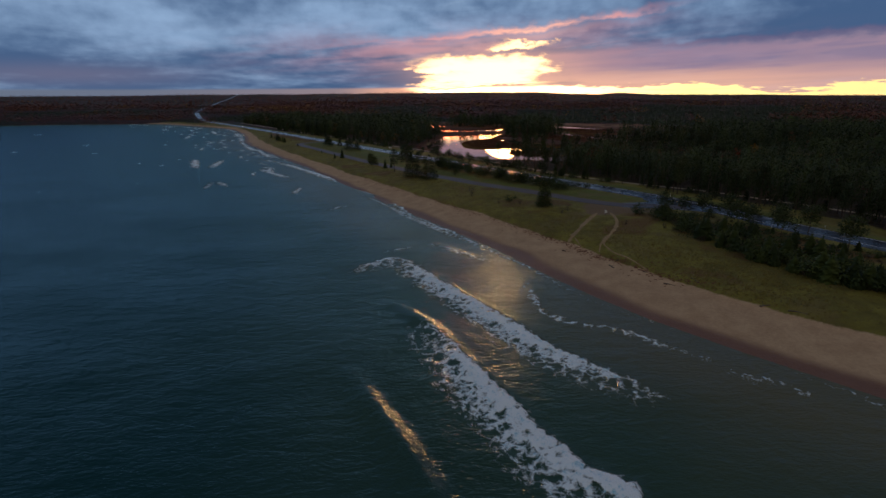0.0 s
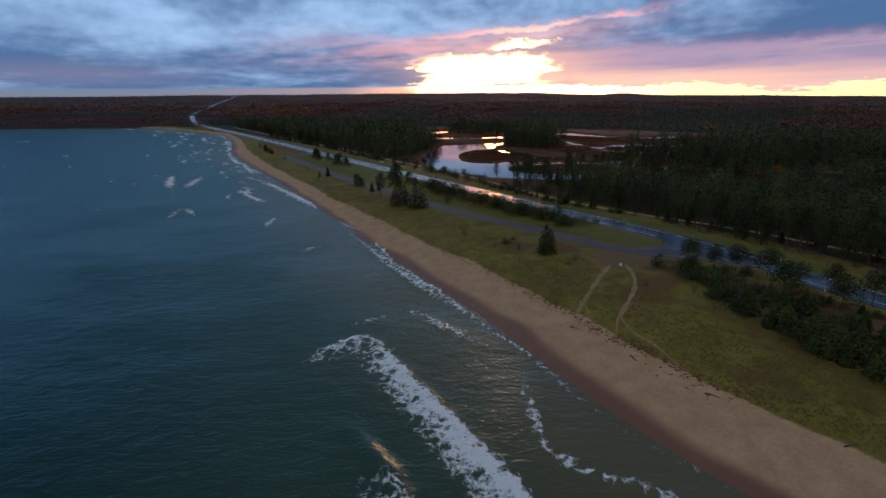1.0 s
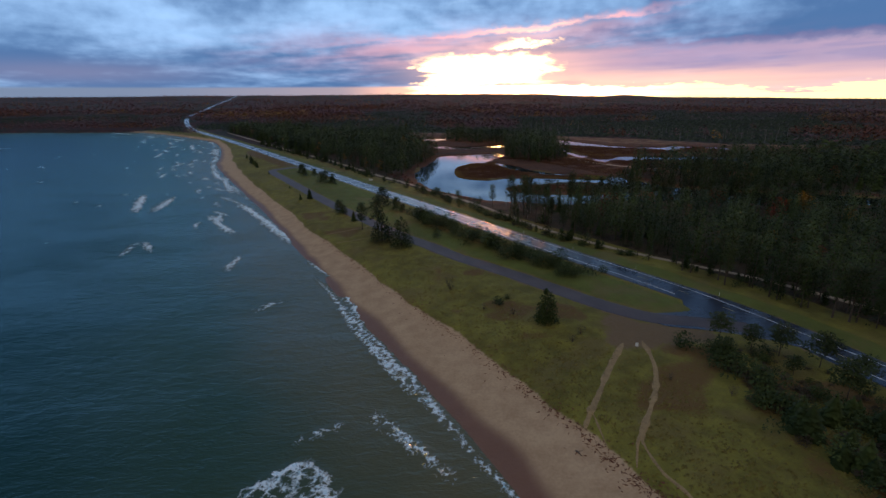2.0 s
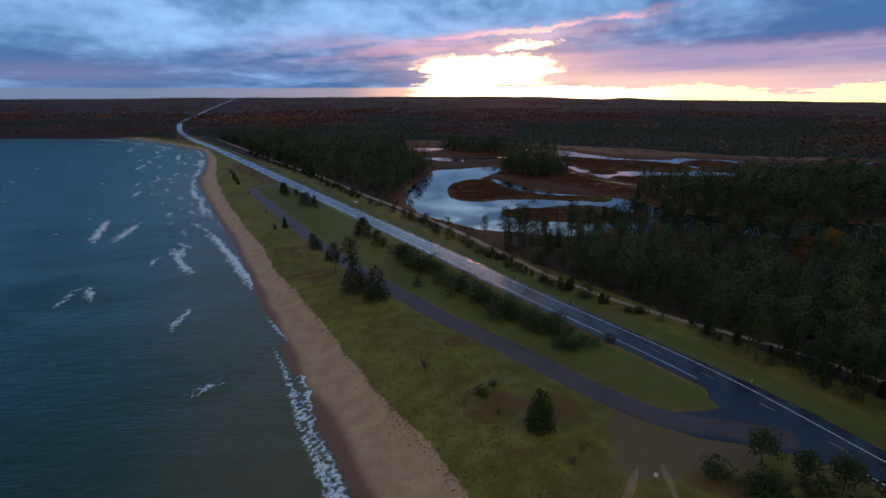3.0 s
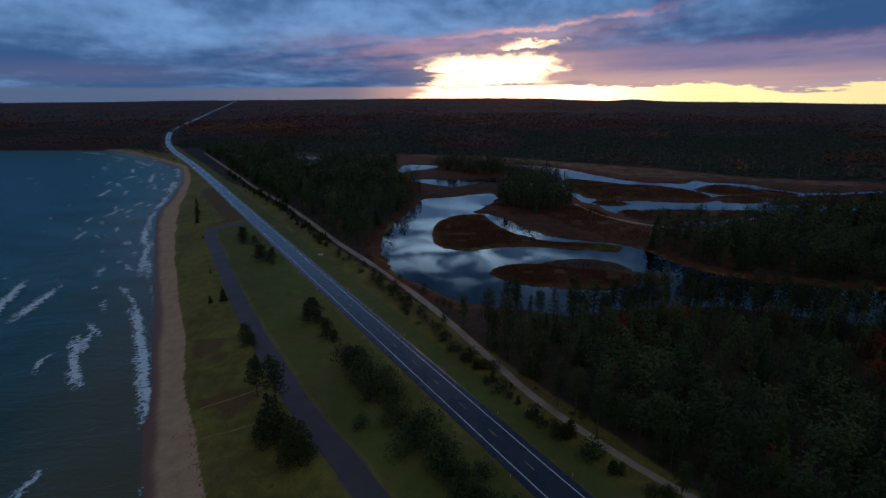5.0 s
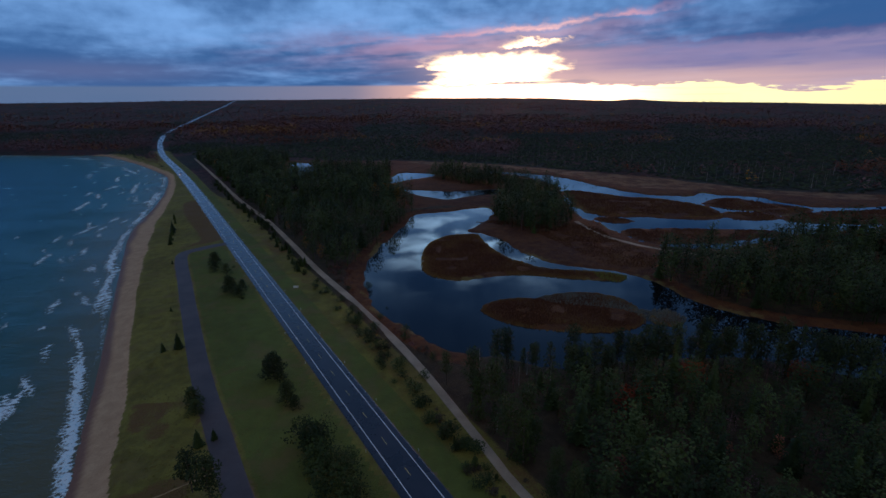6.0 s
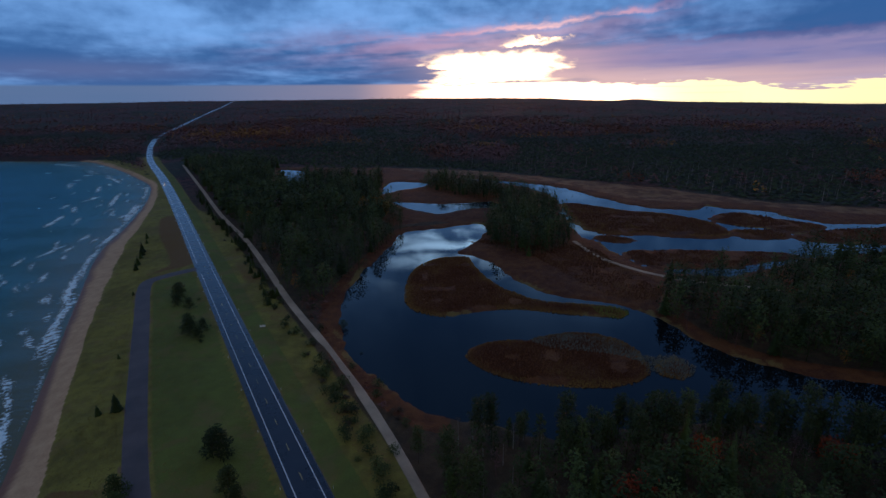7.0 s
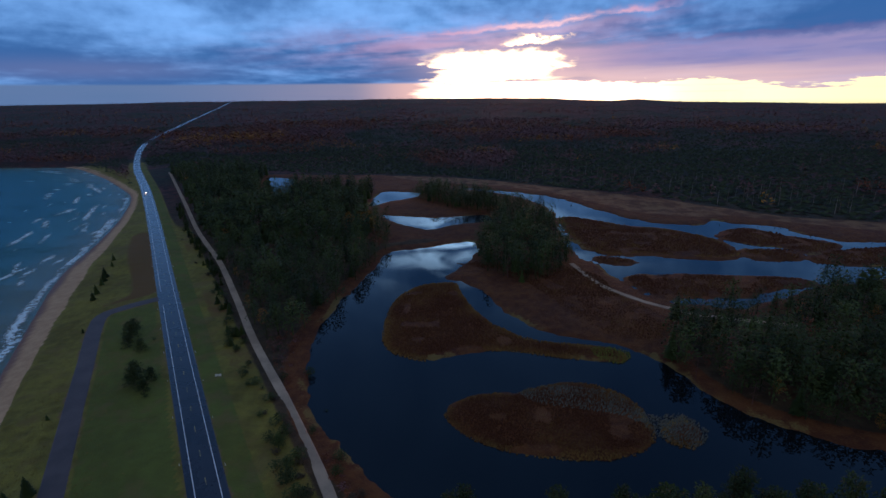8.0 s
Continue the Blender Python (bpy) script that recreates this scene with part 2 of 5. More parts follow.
def build_ground(sh, where, relief, node, plug, m, mix, noise_of, step, attr):
    big, mid, fine = noise_of(where, 0.03, 4), noise_of(where, 0.22, 4), noise_of(where, 1.6, 3)
    tiny = noise_of(where, 7.0, 2)
    frayed = m("ADD", m("MULTIPLY", m("SUBTRACT", mid, 0.5), 0.55), m("MULTIPLY", m("SUBTRACT", fine, 0.5), 0.45))

    def zone(name, lo=0.38, hi=0.62, fray=0.9):
        return step(m("ADD", attr(name), m("MULTIPLY", frayed, fray)), lo, hi)

    grass = mix(step(m("ADD", m("MULTIPLY", big, 0.5), m("MULTIPLY", mid, 0.5)), 0.36, 0.64), (0.125, 0.106, 0.018), (0.232, 0.204, 0.034))
    lawn = mix(step(m("ADD", m("MULTIPLY", big, 0.6), m("MULTIPLY", mid, 0.4)), 0.34, 0.66), (0.100, 0.112, 0.018), (0.138, 0.162, 0.026))
    grass = mix(zone("lawn"), grass, lawn)
    grass = mix(m("MULTIPLY", step(fine, 0.46, 0.70), 0.26), grass, (0.078, 0.058, 0.016))
    grass = mix(m("MULTIPLY", step(noise_of(where, 0.075, 4, 0.6), 0.50, 0.66), 0.55), grass, (0.170, 0.120, 0.042))
    grass = mix(m("MULTIPLY", step(tiny, 0.55, 0.75), 0.2), grass, (0.23, 0.19, 0.045))
    grass = mix(zone("heath"), grass, mix(fine, (0.115, 0.064, 0.018), (0.180, 0.108, 0.032)))
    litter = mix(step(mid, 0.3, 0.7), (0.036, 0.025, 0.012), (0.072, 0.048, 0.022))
    # far off, ground imitates canopy: shade between crowns is painted into its colour
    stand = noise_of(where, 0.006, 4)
    crown_shade = noise_of(where, 0.11, 3, 0.6)
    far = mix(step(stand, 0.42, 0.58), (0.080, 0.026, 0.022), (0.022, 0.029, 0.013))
    far = mix(step(crown_shade, 0.62, 0.36), far, (0.010, 0.009, 0.006))
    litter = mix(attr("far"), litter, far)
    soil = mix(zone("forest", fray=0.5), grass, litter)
    sedge = mix(step(m("ADD", m("MULTIPLY", big, 0.4), m("MULTIPLY", mid, 0.6)), 0.38, 0.62), (0.060, 0.016, 0.005), (0.122, 0.044, 0.011))
    sedge = mix(m("MULTIPLY", step(fine, 0.45, 0.75), 0.6), sedge, (0.155, 0.084, 0.022))
    soil = mix(zone("marsh", fray=0.5), soil, sedge)
    tussock = noise_of(where, 0.06, 5, 0.65)
    straw = mix(step(tussock, 0.38, 0.62), (0.085, 0.034, 0.014), (0.225, 0.130, 0.056))
    straw = mix(m("MULTIPLY", fine, 0.5), straw, (0.120, 0.062, 0.026))
    soil = mix(zone("straw", fray=0.9), soil, straw)
    reed = mix(fine, (0.115, 0.082, 0.022), (0.215, 0.150, 0.042))
    soil = mix(zone("reed", fray=1.3), soil, reed)
    sand = mix(step(m("ADD", m("MULTIPLY", mid, 0.6), m("MULTIPLY", fine, 0.4)), 0.3, 0.7), (0.42, 0.264, 0.140), (0.57, 0.382, 0.214))
    sand = mix(m("MULTIPLY", step(tiny, 0.60, 0.74), 0.35), sand, (0.17, 0.12, 0.08))
    worn = mix(fine, (0.19, 0.130, 0.062), (0.29, 0.205, 0.105))
    soil = mix(zone("path", fray=0.7), soil, worn)
    soil = mix(zone("bare", fray=1.0), soil, mix(fine, (0.150, 0.096, 0.046), (0.215, 0.142, 0.070)))
    soil = mix(zone("sand", fray=0.6), soil, sand)
    wet = zone("wet", 0.05, 0.95, 0.15)
    soil = mix(wet, soil, mix(mid, (0.185, 0.082, 0.042), (0.230, 0.110, 0.057)))
    plug(soil, sh["Base Color"])
    plug(m("SUBTRACT", 0.92, m("MULTIPLY", wet, 0.38)), sh["Roughness"])
    sh["Specular IOR Level"].default_value = 0.3
    high = m("ADD", m("MULTIPLY", fine, 0.5), m("MULTIPLY", mid, 0.9))
    smooth = m("SUBTRACT", 1.0, m("MULTIPLY", attr("sand"), 0.7))
    relief(m("MULTIPLY", m("ADD", high, m("MULTIPLY", tiny, 0.2)), smooth), 0.8, 0.55)


def build_lake(sh, where, relief, node, plug, m, mix, noise_of, step, attr):
    stretch = node("ShaderNodeMapping")
    plug(where, stretch.inputs[0])
    stretch.inputs["Rotation"].default_value = (0, 0, radians(-12))
    stretch.inputs["Scale"].default_value = (0.48, 1.0, 1.0)
    q = stretch.outputs[0]
    swell, chop, ripple = noise_of(q, 0.10, 3, 0.5), noise_of(q, 0.42, 4, 0.6, 0.4), noise_of(q, 1.7, 3, 0.6)
    depth = attr("depth")
    big = noise_of(where, 0.018, 3)
    d = m("ADD", depth, m("MULTIPLY", m("SUBTRACT", big, 0.5), 0.2))
    water = mix(step(d, 0.01, 0.185), (0.125, 0.112, 0.052), (0.036, 0.072, 0.040))
    water = mix(step(d, 0.15, 0.40), water, (0.003, 0.034, 0.026))
    water = mix(step(d, 0.34, 0.90), water, (0.003, 0.033, 0.060))
    # lace: threads of foam along the borders of irregular cells, closing up where the foam is thick
    curl = node("ShaderNodeTexNoise")
    plug(where, curl.inputs["Vector"])
    curl.inputs["Scale"].default_value, curl.inputs["Detail"].default_value = 0.5, 4
    bent = mix(1.0, where, mix(1.0, curl.outputs[1], (2.6, 2.6, 0.0), "MULTIPLY"), "ADD")

    def cells(size):
        v = node("ShaderNodeTexVoronoi")
        v.feature = "DISTANCE_TO_EDGE"
        plug(bent, v.inputs["Vector"])
        v.inputs["Scale"].default_value = size
        return v.outputs["Distance"]

    lace = m("ADD", m("MULTIPLY", cells(0.42), 1.5), m("MULTIPLY", cells(1.3), 0.8))
    f = attr("foam")
    cover = m("SUBTRACT", m("ADD", m("MULTIPLY", f, 1.16), m("MULTIPLY", m("SUBTRACT", noise_of(where, 0.7, 5, 0.65), 0.5), 1.5)), lace)
    foam = m("MULTIPLY", step(cover, 0.02, 0.52), step(f, 0.05, 0.16))
    froth = m("ADD", m("MULTIPLY", noise_of(where, 0.9, 4, 0.6, 0.6), 0.6), m("MULTIPLY", noise_of(where, 3.2, 3, 0.6), 0.4))
    # foam colour carries its shading: hollows painted blue as shadow, lit tops near white
    skin = mix(foam, water, mix(step(froth, 0.30, 0.50), (0.30, 0.66, 0.76), (0.88, 1.0, 1.0)))
    h = m("ADD", m("MULTIPLY", swell, 0.85), m("MULTIPLY", chop, 0.65))
    h = m("ADD", h, m("MULTIPLY", ripple, 0.26))
    b = node("ShaderNodeBump")
    plug(m("ADD", h, m("MULTIPLY", m("MULTIPLY", foam, froth), 2.4)), b.inputs["Height"])
    b.inputs["Strength"].default_value, b.inputs["Distance"].default_value = 0.50, 1.0
    gust = m("ADD", 0.56, m("MULTIPLY", step(noise_of(q, 0.03, 5, 0.65), 0.30, 0.70), 0.40))
    # choppy water never mirrors fully at a low angle: its faces lean towards the eye
    sheen = node("ShaderNodeFresnel")
    sheen.inputs["IOR"].default_value = 1.33
    plug(b.outputs[0], sheen.inputs["Normal"])
    body, gloss, both = node("ShaderNodeBsdfDiffuse"), node("ShaderNodeBsdfGlossy"), node("ShaderNodeMixShader")
    plug(skin, body.inputs["Color"]), plug(b.outputs[0], body.inputs["Normal"])
    gloss.inputs["Roughness"].default_value = 0.11
    gloss.inputs["Color"].default_value = (0.58, 0.91, 1.0, 1)
    plug(b.outputs[0], gloss.inputs["Normal"])
    plug(m("MULTIPLY", m("MINIMUM", m("MULTIPLY", sheen.outputs[0], gust), 0.27), m("SUBTRACT", 1.0, m("MULTIPLY", foam, 0.9))), both.inputs[0])
    plug(body.outputs[0], both.inputs[1]), plug(gloss.outputs[0], both.inputs[2])
    return both.outputs[0]


def build_pond(sh, where, relief, node, plug, m, mix, noise_of, step, attr):
    plug(mix(noise_of(where, 0.02), (0.004, 0.006, 0.008), (0.010, 0.012, 0.012)), sh["Base Color"])
    sh["Roughness"].default_value, sh["IOR"].default_value = 0.02, 1.33
    relief(m("ADD", noise_of(where, 0.9, 2), m("MULTIPLY", noise_of(where, 0.12, 2), 2.0)), 0.02, 0.12)


def build_asphalt(color, gloss):
    def build(sh, where, relief, node, plug, m, mix, noise_of, step, attr):
        big, fine = noise_of(where, 0.12, 4), noise_of(where, 9.0, 2)
        n = m("ADD", m("MULTIPLY", big, 0.6), m("MULTIPLY", fine, 0.4))
        plug(mix(step(n, 0.32, 0.68), tuple(c * 0.72 for c in color), tuple(c * 1.3 for c in color)), sh["Base Color"])
        plug(m("ADD", gloss, m("MULTIPLY", big, 0.05)), sh["Roughness"])
        relief(fine, 0.15, 0.01)
    return build


GROUND = material("shore_ground", build_ground)
LAKE = material("lake_water", build_lake)
STILL = material("still_pond", build_pond)
ASPHALT = material("damp_asphalt", build_asphalt((0.025, 0.024, 0.028), 0.25))
OLD_ASPHALT = material("old_asphalt", build_asphalt((0.082, 0.060, 0.053), 0.62))
SAND_PATH = plain("trodden_sand", (0.30, 0.200, 0.085), 0.9, spread=0.3, scale=0.5)
GRAVEL = material("pale_gravel", build_asphalt((0.36, 0.275, 0.180), 0.90))


# ---- the plan: smooth lines through a few control points, in metres ----
def spline(points, closed=False, step_len=6.0):
    p = np.array(points, float)
    n = len(p)
    out = []
    for i in range(n if closed else n - 1):
        a, b, c, d = (p[k % n] if closed else p[min(max(k, 0), n - 1)] for k in (i - 1, i, i + 1, i + 2))
        for t in np.linspace(0, 1, min(16, max(2, int(np.linalg.norm(c - b) / step_len))), endpoint=False):
            out.append(0.5 * (2 * b + (c - a) * t + (2 * a - 5 * b + 4 * c - d) * t * t + (3 * b - a - 3 * c + d) * t ** 3))
    if not closed:
        out.append(p[-1])
    return np.array(out)


def distance(line, x, y, closed=False):
    """Distance of the places to a line, positive on the right of its way."""
    a = line if closed else line[:-1]
    b = np.roll(line, -1, axis=0) if closed else line[1:]
    best, side = np.full(x.shape, 1e18), np.ones(x.shape)
    for (ax, ay), (bx, by) in zip(a, b):
        ex, ey = bx - ax, by - ay
        px, py = x - ax, y - ay
        t = np.clip((px * ex + py * ey) / (ex * ex + ey * ey + 1e-12), 0, 1)
        d2 = (px - t * ex) ** 2 + (py - t * ey) ** 2
        near = d2 < best
        best[near] = d2[near]
        side[near] = np.sign(ey * px - ex * py)[near]
    return np.sqrt(best) * np.where(side == 0, 1, side)


def inside(line, x, y):
    hit = np.zeros(x.shape, bool)
    for (ax, ay), (bx, by) in zip(line, np.roll(line, -1, axis=0)):
        if ay != by:
            hit ^= ((ay > y) != (by > y)) & (x < (bx - ax) * (y - ay) / (by - ay) + ax)
    return hit


def within(line, x, y, reach):
    """Signed distance to a closed line, positive inside, known as far as reach outside it."""
    out = np.full(x.shape, -reach)
    lo, hi = line.min(0) - reach, line.max(0) + reach
    box = (x > lo[0]) & (x < hi[0]) & (y > lo[1]) & (y < hi[1])
    if box.any():
        d = np.minimum(np.abs(distance(line, x[box], y[box], True)), reach)
        out[box] = np.where(inside(line, x[box], y[box]), d, -d)
    return out


def ease(x, lo, hi):
    t = np.clip((x - lo) / (hi - lo), 0, 1)
    return t * t * (3 - 2 * t)


def rough(x, y, scale, seed=0):
    """Smooth value noise from -1 to 1."""
    u, v = x / scale + 31.7 * seed, y / scale + 17.3 * seed
    iu, iv = np.floor(u), np.floor(v)
    fu, fv = u - iu, v - iv
    fu, fv = fu * fu * (3 - 2 * fu), fv * fv * (3 - 2 * fv)

    def cell(a, b):
        s = np.sin(a * 127.1 + b * 311.7 + seed * 74.7) * 43758.5453
        return (s - np.floor(s)) * 2 - 1
    return (cell(iu, iv) * (1 - fu) + cell(iu + 1, iv) * fu) * (1 - fv) + (cell(iu, iv + 1) * (1 - fu) + cell(iu + 1, iv + 1) * fu) * fv


SHORE = spline([(900, -900), (320, -220), (160, -38), (100, 28), (66, 64), (42, 93), (27, 119), (13, 148), (-18, 200), (-40, 243), (-60, 278), (-90, 334),
                (-126, 396), (-180, 488), (-226, 570), (-255, 645), (-303, 755), (-360, 860), (-416, 927), (-519, 1033), (-656, 1150), (-740, 1164),
                (-830, 1172), (-1000, 1180), (-1400, 1130), (-2200, 1000), (-5200, 700)], step_len=14)
ROAD = spline([(330, -170), (190, 20), (140, 98), (112, 150), (97, 190), (60, 248), (-18, 368), (-128, 538), (-250, 727), (-364, 900), (-440, 1010), (-503, 1102),
               (-572, 1212), (-641, 1333), (-706, 1462)], step_len=12)
FAR_ROAD = spline([(-706, 1462), (-753, 1568), (-802, 1708), (-873, 1919), (-968, 2196), (-1040, 2409), (-1128, 2670), (-1228, 2985), (-1368, 3392), (-1440, 3620)], step_len=40)
LOOP = spline([(92, 183), (80, 187), (71, 189), (63, 194), (54, 203), (44, 215), (31, 230), (16, 246), (4, 262), (-11, 281), (-34, 315), (-57, 350), (-93, 410), (-116, 449),
               (-135, 481), (-143, 499), (-138, 510), (-129, 520), (-119, 528)], step_len=3)
TRAIL = spline([(240, 60), (170, 150), (125, 216), (108, 234), (99, 242), (80, 261), (59, 291), (48, 313), (24, 361), (-5, 410), (-46, 473), (-77, 525), (-120, 595), (-157, 648),
                (-196, 706), (-274, 830), (-427, 1070)], step_len=8)
SPUR = spline([(143, 592), (148, 565), (154, 546), (161, 535), (171, 522), (184, 511), (205, 500), (240, 490)], step_len=5)
POND = spline([(39, 371), (16, 395), (2, 415), (-10, 444), (-16, 471), (-16, 485), (-13, 521), (-5, 569), (6, 624), (32, 636), (55, 649), (73, 652), (76, 628), (65, 594),
               (51, 570), (56, 561), (67, 555), (78, 534), (89, 506), (102, 488), (118, 479), (138, 471), (151, 460), (158, 445), (162, 430), (174, 413), (190, 401),
               (215, 392), (260, 380), (300, 352), (250, 348), (194, 352), (160, 366), (111, 364), (84, 357), (59, 366)], True)
ISLETS = [spline(p, True) for p in (
    [(21, 474), (20, 521), (33, 549), (56, 556), (61, 538), (72, 505), (86, 485), (102, 475), (134, 467), (140, 460), (133, 453), (111, 458), (84, 465), (65, 463), (48, 455), (33, 459)],
    [(54, 414), (64, 425), (88, 431), (111, 437), (127, 428), (133, 413), (130, 399), (118, 391), (102, 389), (81, 392), (65, 399)],
    [(137, 409), (146, 413), (150, 404), (142, 395), (135, 399)])]
CHANNEL = spline([(-40, 800), (-43, 845), (-36, 886), (-12, 884), (10, 876), (8, 850), (-20, 826)], True)
CHANNEL_B = spline([(-20, 752), (4, 748), (40, 742), (86, 752), (96, 732), (84, 722), (56, 712), (33, 695), (12, 708), (-6, 728)], True)
RIVER = spline([(60, 920), (112, 892), (166, 860), (188, 829), (213, 774), (228, 745), (247, 721), (283, 709), (310, 726), (325, 715), (356, 703), (372, 665), (395, 651), (450, 655),
                (640, 690), (640, 600), (440, 560), (340, 556), (287, 542), (261, 528), (228, 512), (205, 516), (183, 520), (173, 538), (164, 568), (160, 590), (150, 605),
                (147, 634), (152, 690), (158, 745), (150, 800), (128, 850), (96, 880), (64, 900)], True)
BARS = [spline(p, True) for p in (
    [(168, 740), (215, 706), (258, 681), (276, 657), (278, 632), (274, 611), (248, 607), (210, 618), (180, 616), (165, 634), (161, 676)],
    [(290, 673), (324, 691), (347, 664), (367, 638), (336, 620), (320, 636), (296, 648)],
    [(282, 624), (319, 626), (318, 609), (304, 600), (281, 607)],
    [(324, 603), (356, 622), (399, 630), (520, 640), (520, 600), (418, 588), (367, 588), (332, 593)],
    [(177, 566), (211, 570), (247, 565), (282, 562), (290, 553), (266, 546), (230, 534), (190, 534), (177, 548)],
    [(168, 610), (182, 606), (190, 598), (176, 594), (166, 600)])]
POOL = spline([(-206, 916), (-174, 875), (-168, 905), (-176, 945), (-197, 998), (-238, 1012), (-220, 970)], True)
WETLAND = spline([(-12, 650), (30, 660), (72, 640), (66, 600), (60, 566), (84, 530), (108, 482), (150, 466), (172, 478), (196, 505), (240, 505), (300, 530), (420, 552), (700, 560), (760, 640), (560, 680), (470, 702), (390, 730),
                  (333, 783), (262, 850), (176, 912), (69, 985), (-38, 1015), (-160, 1030), (-250, 1030), (-230, 940), (-150, 930), (-60, 900), (-70, 800), (-40, 740)], True)
STRAW = spline([(120, 915), (190, 850), (240, 765), (290, 735), (340, 735), (390, 700), (450, 675), (470, 702), (390, 732), (333, 785), (262, 852), (176, 914), (69, 987), (-38, 1012), (10, 960)], True)
HEATH = spline([(-152, 512), (-146, 528), (-165, 560), (-200, 610), (-232, 668), (-222, 676), (-190, 632), (-160, 580), (-132, 540)], True)
FOOTPATHS = [(spline(p, step_len=3), w) for p, w in (
    ([(55.5, 175), (49.4, 164.9), (44.1, 155.3), (40.1, 148.3), (37.6, 143.6)], 1.5), ([(60.6, 176), (59.2, 165.1), (55.8, 155.5), (50.5, 145.9), (46.7, 140.0), (46.6, 137)], 1.25),
    ([(50.0, 145.0), (46.9, 140.3), (47.4, 132.4), (49.3, 127.6), (50.7, 121.7), (51.6, 117.0)], 0.7), ([(48.6, 143), (46.2, 139.4), (45.3, 137.4), (43.7, 133.2)], 0.7), ([(40.1, 148.3), (40.3, 144.0), (40.3, 138.8)], 0.5),
    ([(-45, 284), (-36, 290), (-27, 297)], 0.55), ([(-39, 270), (-32, 273), (-25, 277)], 0.5),
    ([(68, 172), (67.5, 161.8), (68.3, 153.4), (69.7, 141.5), (72.3, 135.9), (74.6, 130.8), (77.2, 122.7), (78.3, 114.5), (79.5, 106)], 0.75))]
THICKET = spline([(72, 168), (70.5, 154), (72, 142), (76.5, 131), (80, 115), (108, 72), (150, 8), (176, 20), (142, 84), (112, 134), (100, 158), (90, 172)], True)
CLEARING = spline([(53, 176), (54, 184), (56, 191), (64, 190), (75, 184), (80, 178), (72, 175), (66, 174), (61, 172), (57, 171)], True)


def ridge(x, y):
    """Height of the far ridge by its bearing."""
    b = np.degrees(np.arctan2(x, np.maximum(y - 100, 1)))
    h = np.interp(b, [-60, -42, -22, -8, 2, 10, 17, 19.5, 22, 28, 36, 45], [90, 92, 96, 95, 96, 88, 66, 76, 62, 52, 40, 30])
    return h + 2.5 * rough(b, b * 0, 3.1, 5) + 1.2 * rough(b, b * 0, 0.9, 6)


def fields(x, y):
    """Height of the ground and its zones."""
    sea = distance(SHORE, x, y)
    road = np.where((np.abs(x) < 1500) & (y < 1700), distance(ROAD, x, y), 500.0)
    wide = np.interp(y, [60, 130, 180, 240, 300, 400, 470, 560, 620, 700, 850], [18.5, 18.5, 17, 14, 11, 10, 11.5, 16, 14, 11, 8])
    s = sea * 20 / wide
    z = np.interp(s, [-400, -120, -40, -12, 0, 9, 18, 21, 27, 60], [-14, -8, -3, -0.9, -0.03, 0.55, 1.45, 1.9, 3.0, 3.9])
    land = ease(s, 18, 30)
    z = z + land * (0.45 * rough(x, y, 17, 1) + 0.28 * rough(x, y, 7, 2) + 0.12 * rough(x, y, 3, 3))
    level = np.interp(road, [-60, -7, 7, 13, 30, 90], [4.2, 3.92, 3.92, 3.2, 2.7, 2.2])
    z = np.where(sea > 0, z + (level - 3.9) * land, z)
    loop = np.full(x.shape, 99.0)
    near = (np.abs(x) < 320) & (y > 60) & (y < 720)
    loop[near] = distance(LOOP, x[near], y[near])
    landward = loop
    loop = np.abs(loop)
    flat = np.maximum(1 - ease(np.abs(road), 7, 15), 1 - ease(loop, 4.5, 9))
    z = z * (1 - flat) + 3.92 * flat
    track = np.full(x.shape, 99.0)
    by_track = (np.abs(x) < 460) & (y > 40) & (y < 1100)
    track[by_track] = np.abs(distance(TRAIL, x[by_track], y[by_track]))
    even = (1 - ease(track, 3.5, 8)) * (road > 8) * (sea > 30)
    z = z * (1 - even) + level * even
    # the wet ground behind the road
    water = within(POND, x, y, 60.0)
    for islet in ISLETS:
        water = np.minimum(water, -within(islet, x, y, 60.0))
    for basin, cut in ((CHANNEL, ()), (CHANNEL_B, ()), (POOL, ()), (RIVER, BARS)):
        part_water = within(basin, x, y, 60.0)
        for bar in cut:
            part_water = np.minimum(part_water, -within(bar, x, y, 60.0))
        if cut:
            part_water = part_water - 4.2 + 2.6 * rough(x, y, 17, 57) + 2.0 * rough(x, y, 7, 58)
        water = np.maximum(water, part_water)
    water = water + (1.3 * rough(x, y, 4.5, 55) + 1.2 * rough(x, y, 11, 56)) * (np.abs(water) < 8)
    wet = within(WETLAND, x, y, 25.0)
    marsh = np.maximum(np.maximum(ease(wet, -6, 4), ease(water, -13, -7)), ease(within(POND, x, y, 20.0), -9, -4))
    out = np.maximum(-water, 0)
    bank = 1.02 + 0.45 * ease(out, 0, 2.5) + 0.05 * out + 0.12 * rough(x, y, 4, 8)
    z = np.where(road > 12, z * (1 - marsh) + np.minimum(z, bank) * marsh, z)
    z = np.where(water > -0.01, 0.9 - np.minimum(1.4, 0.35 * np.maximum(water, 0) + 0.02), z)
    # the country beyond rises to a long ridge
    r = np.hypot(x, y - 100)
    rise = np.clip((r - 1080) / 2850, 0, 1)
    z = z + np.where(sea > 0, ease(sea, 20, 200), 0) * rise ** 1.08 * ridge(x, y) * (y > 0)
    z = z - 40 * ease(r, 4050, 4700) * (y > 0)
    zones = {}
    zones["sand"] = (1 - ease(s + 0.9 * rough(x, y, 9, 11) + 0.9 * rough(x, y, 31, 18), 19.5, 24.5)) * ease(x, -720, -640)
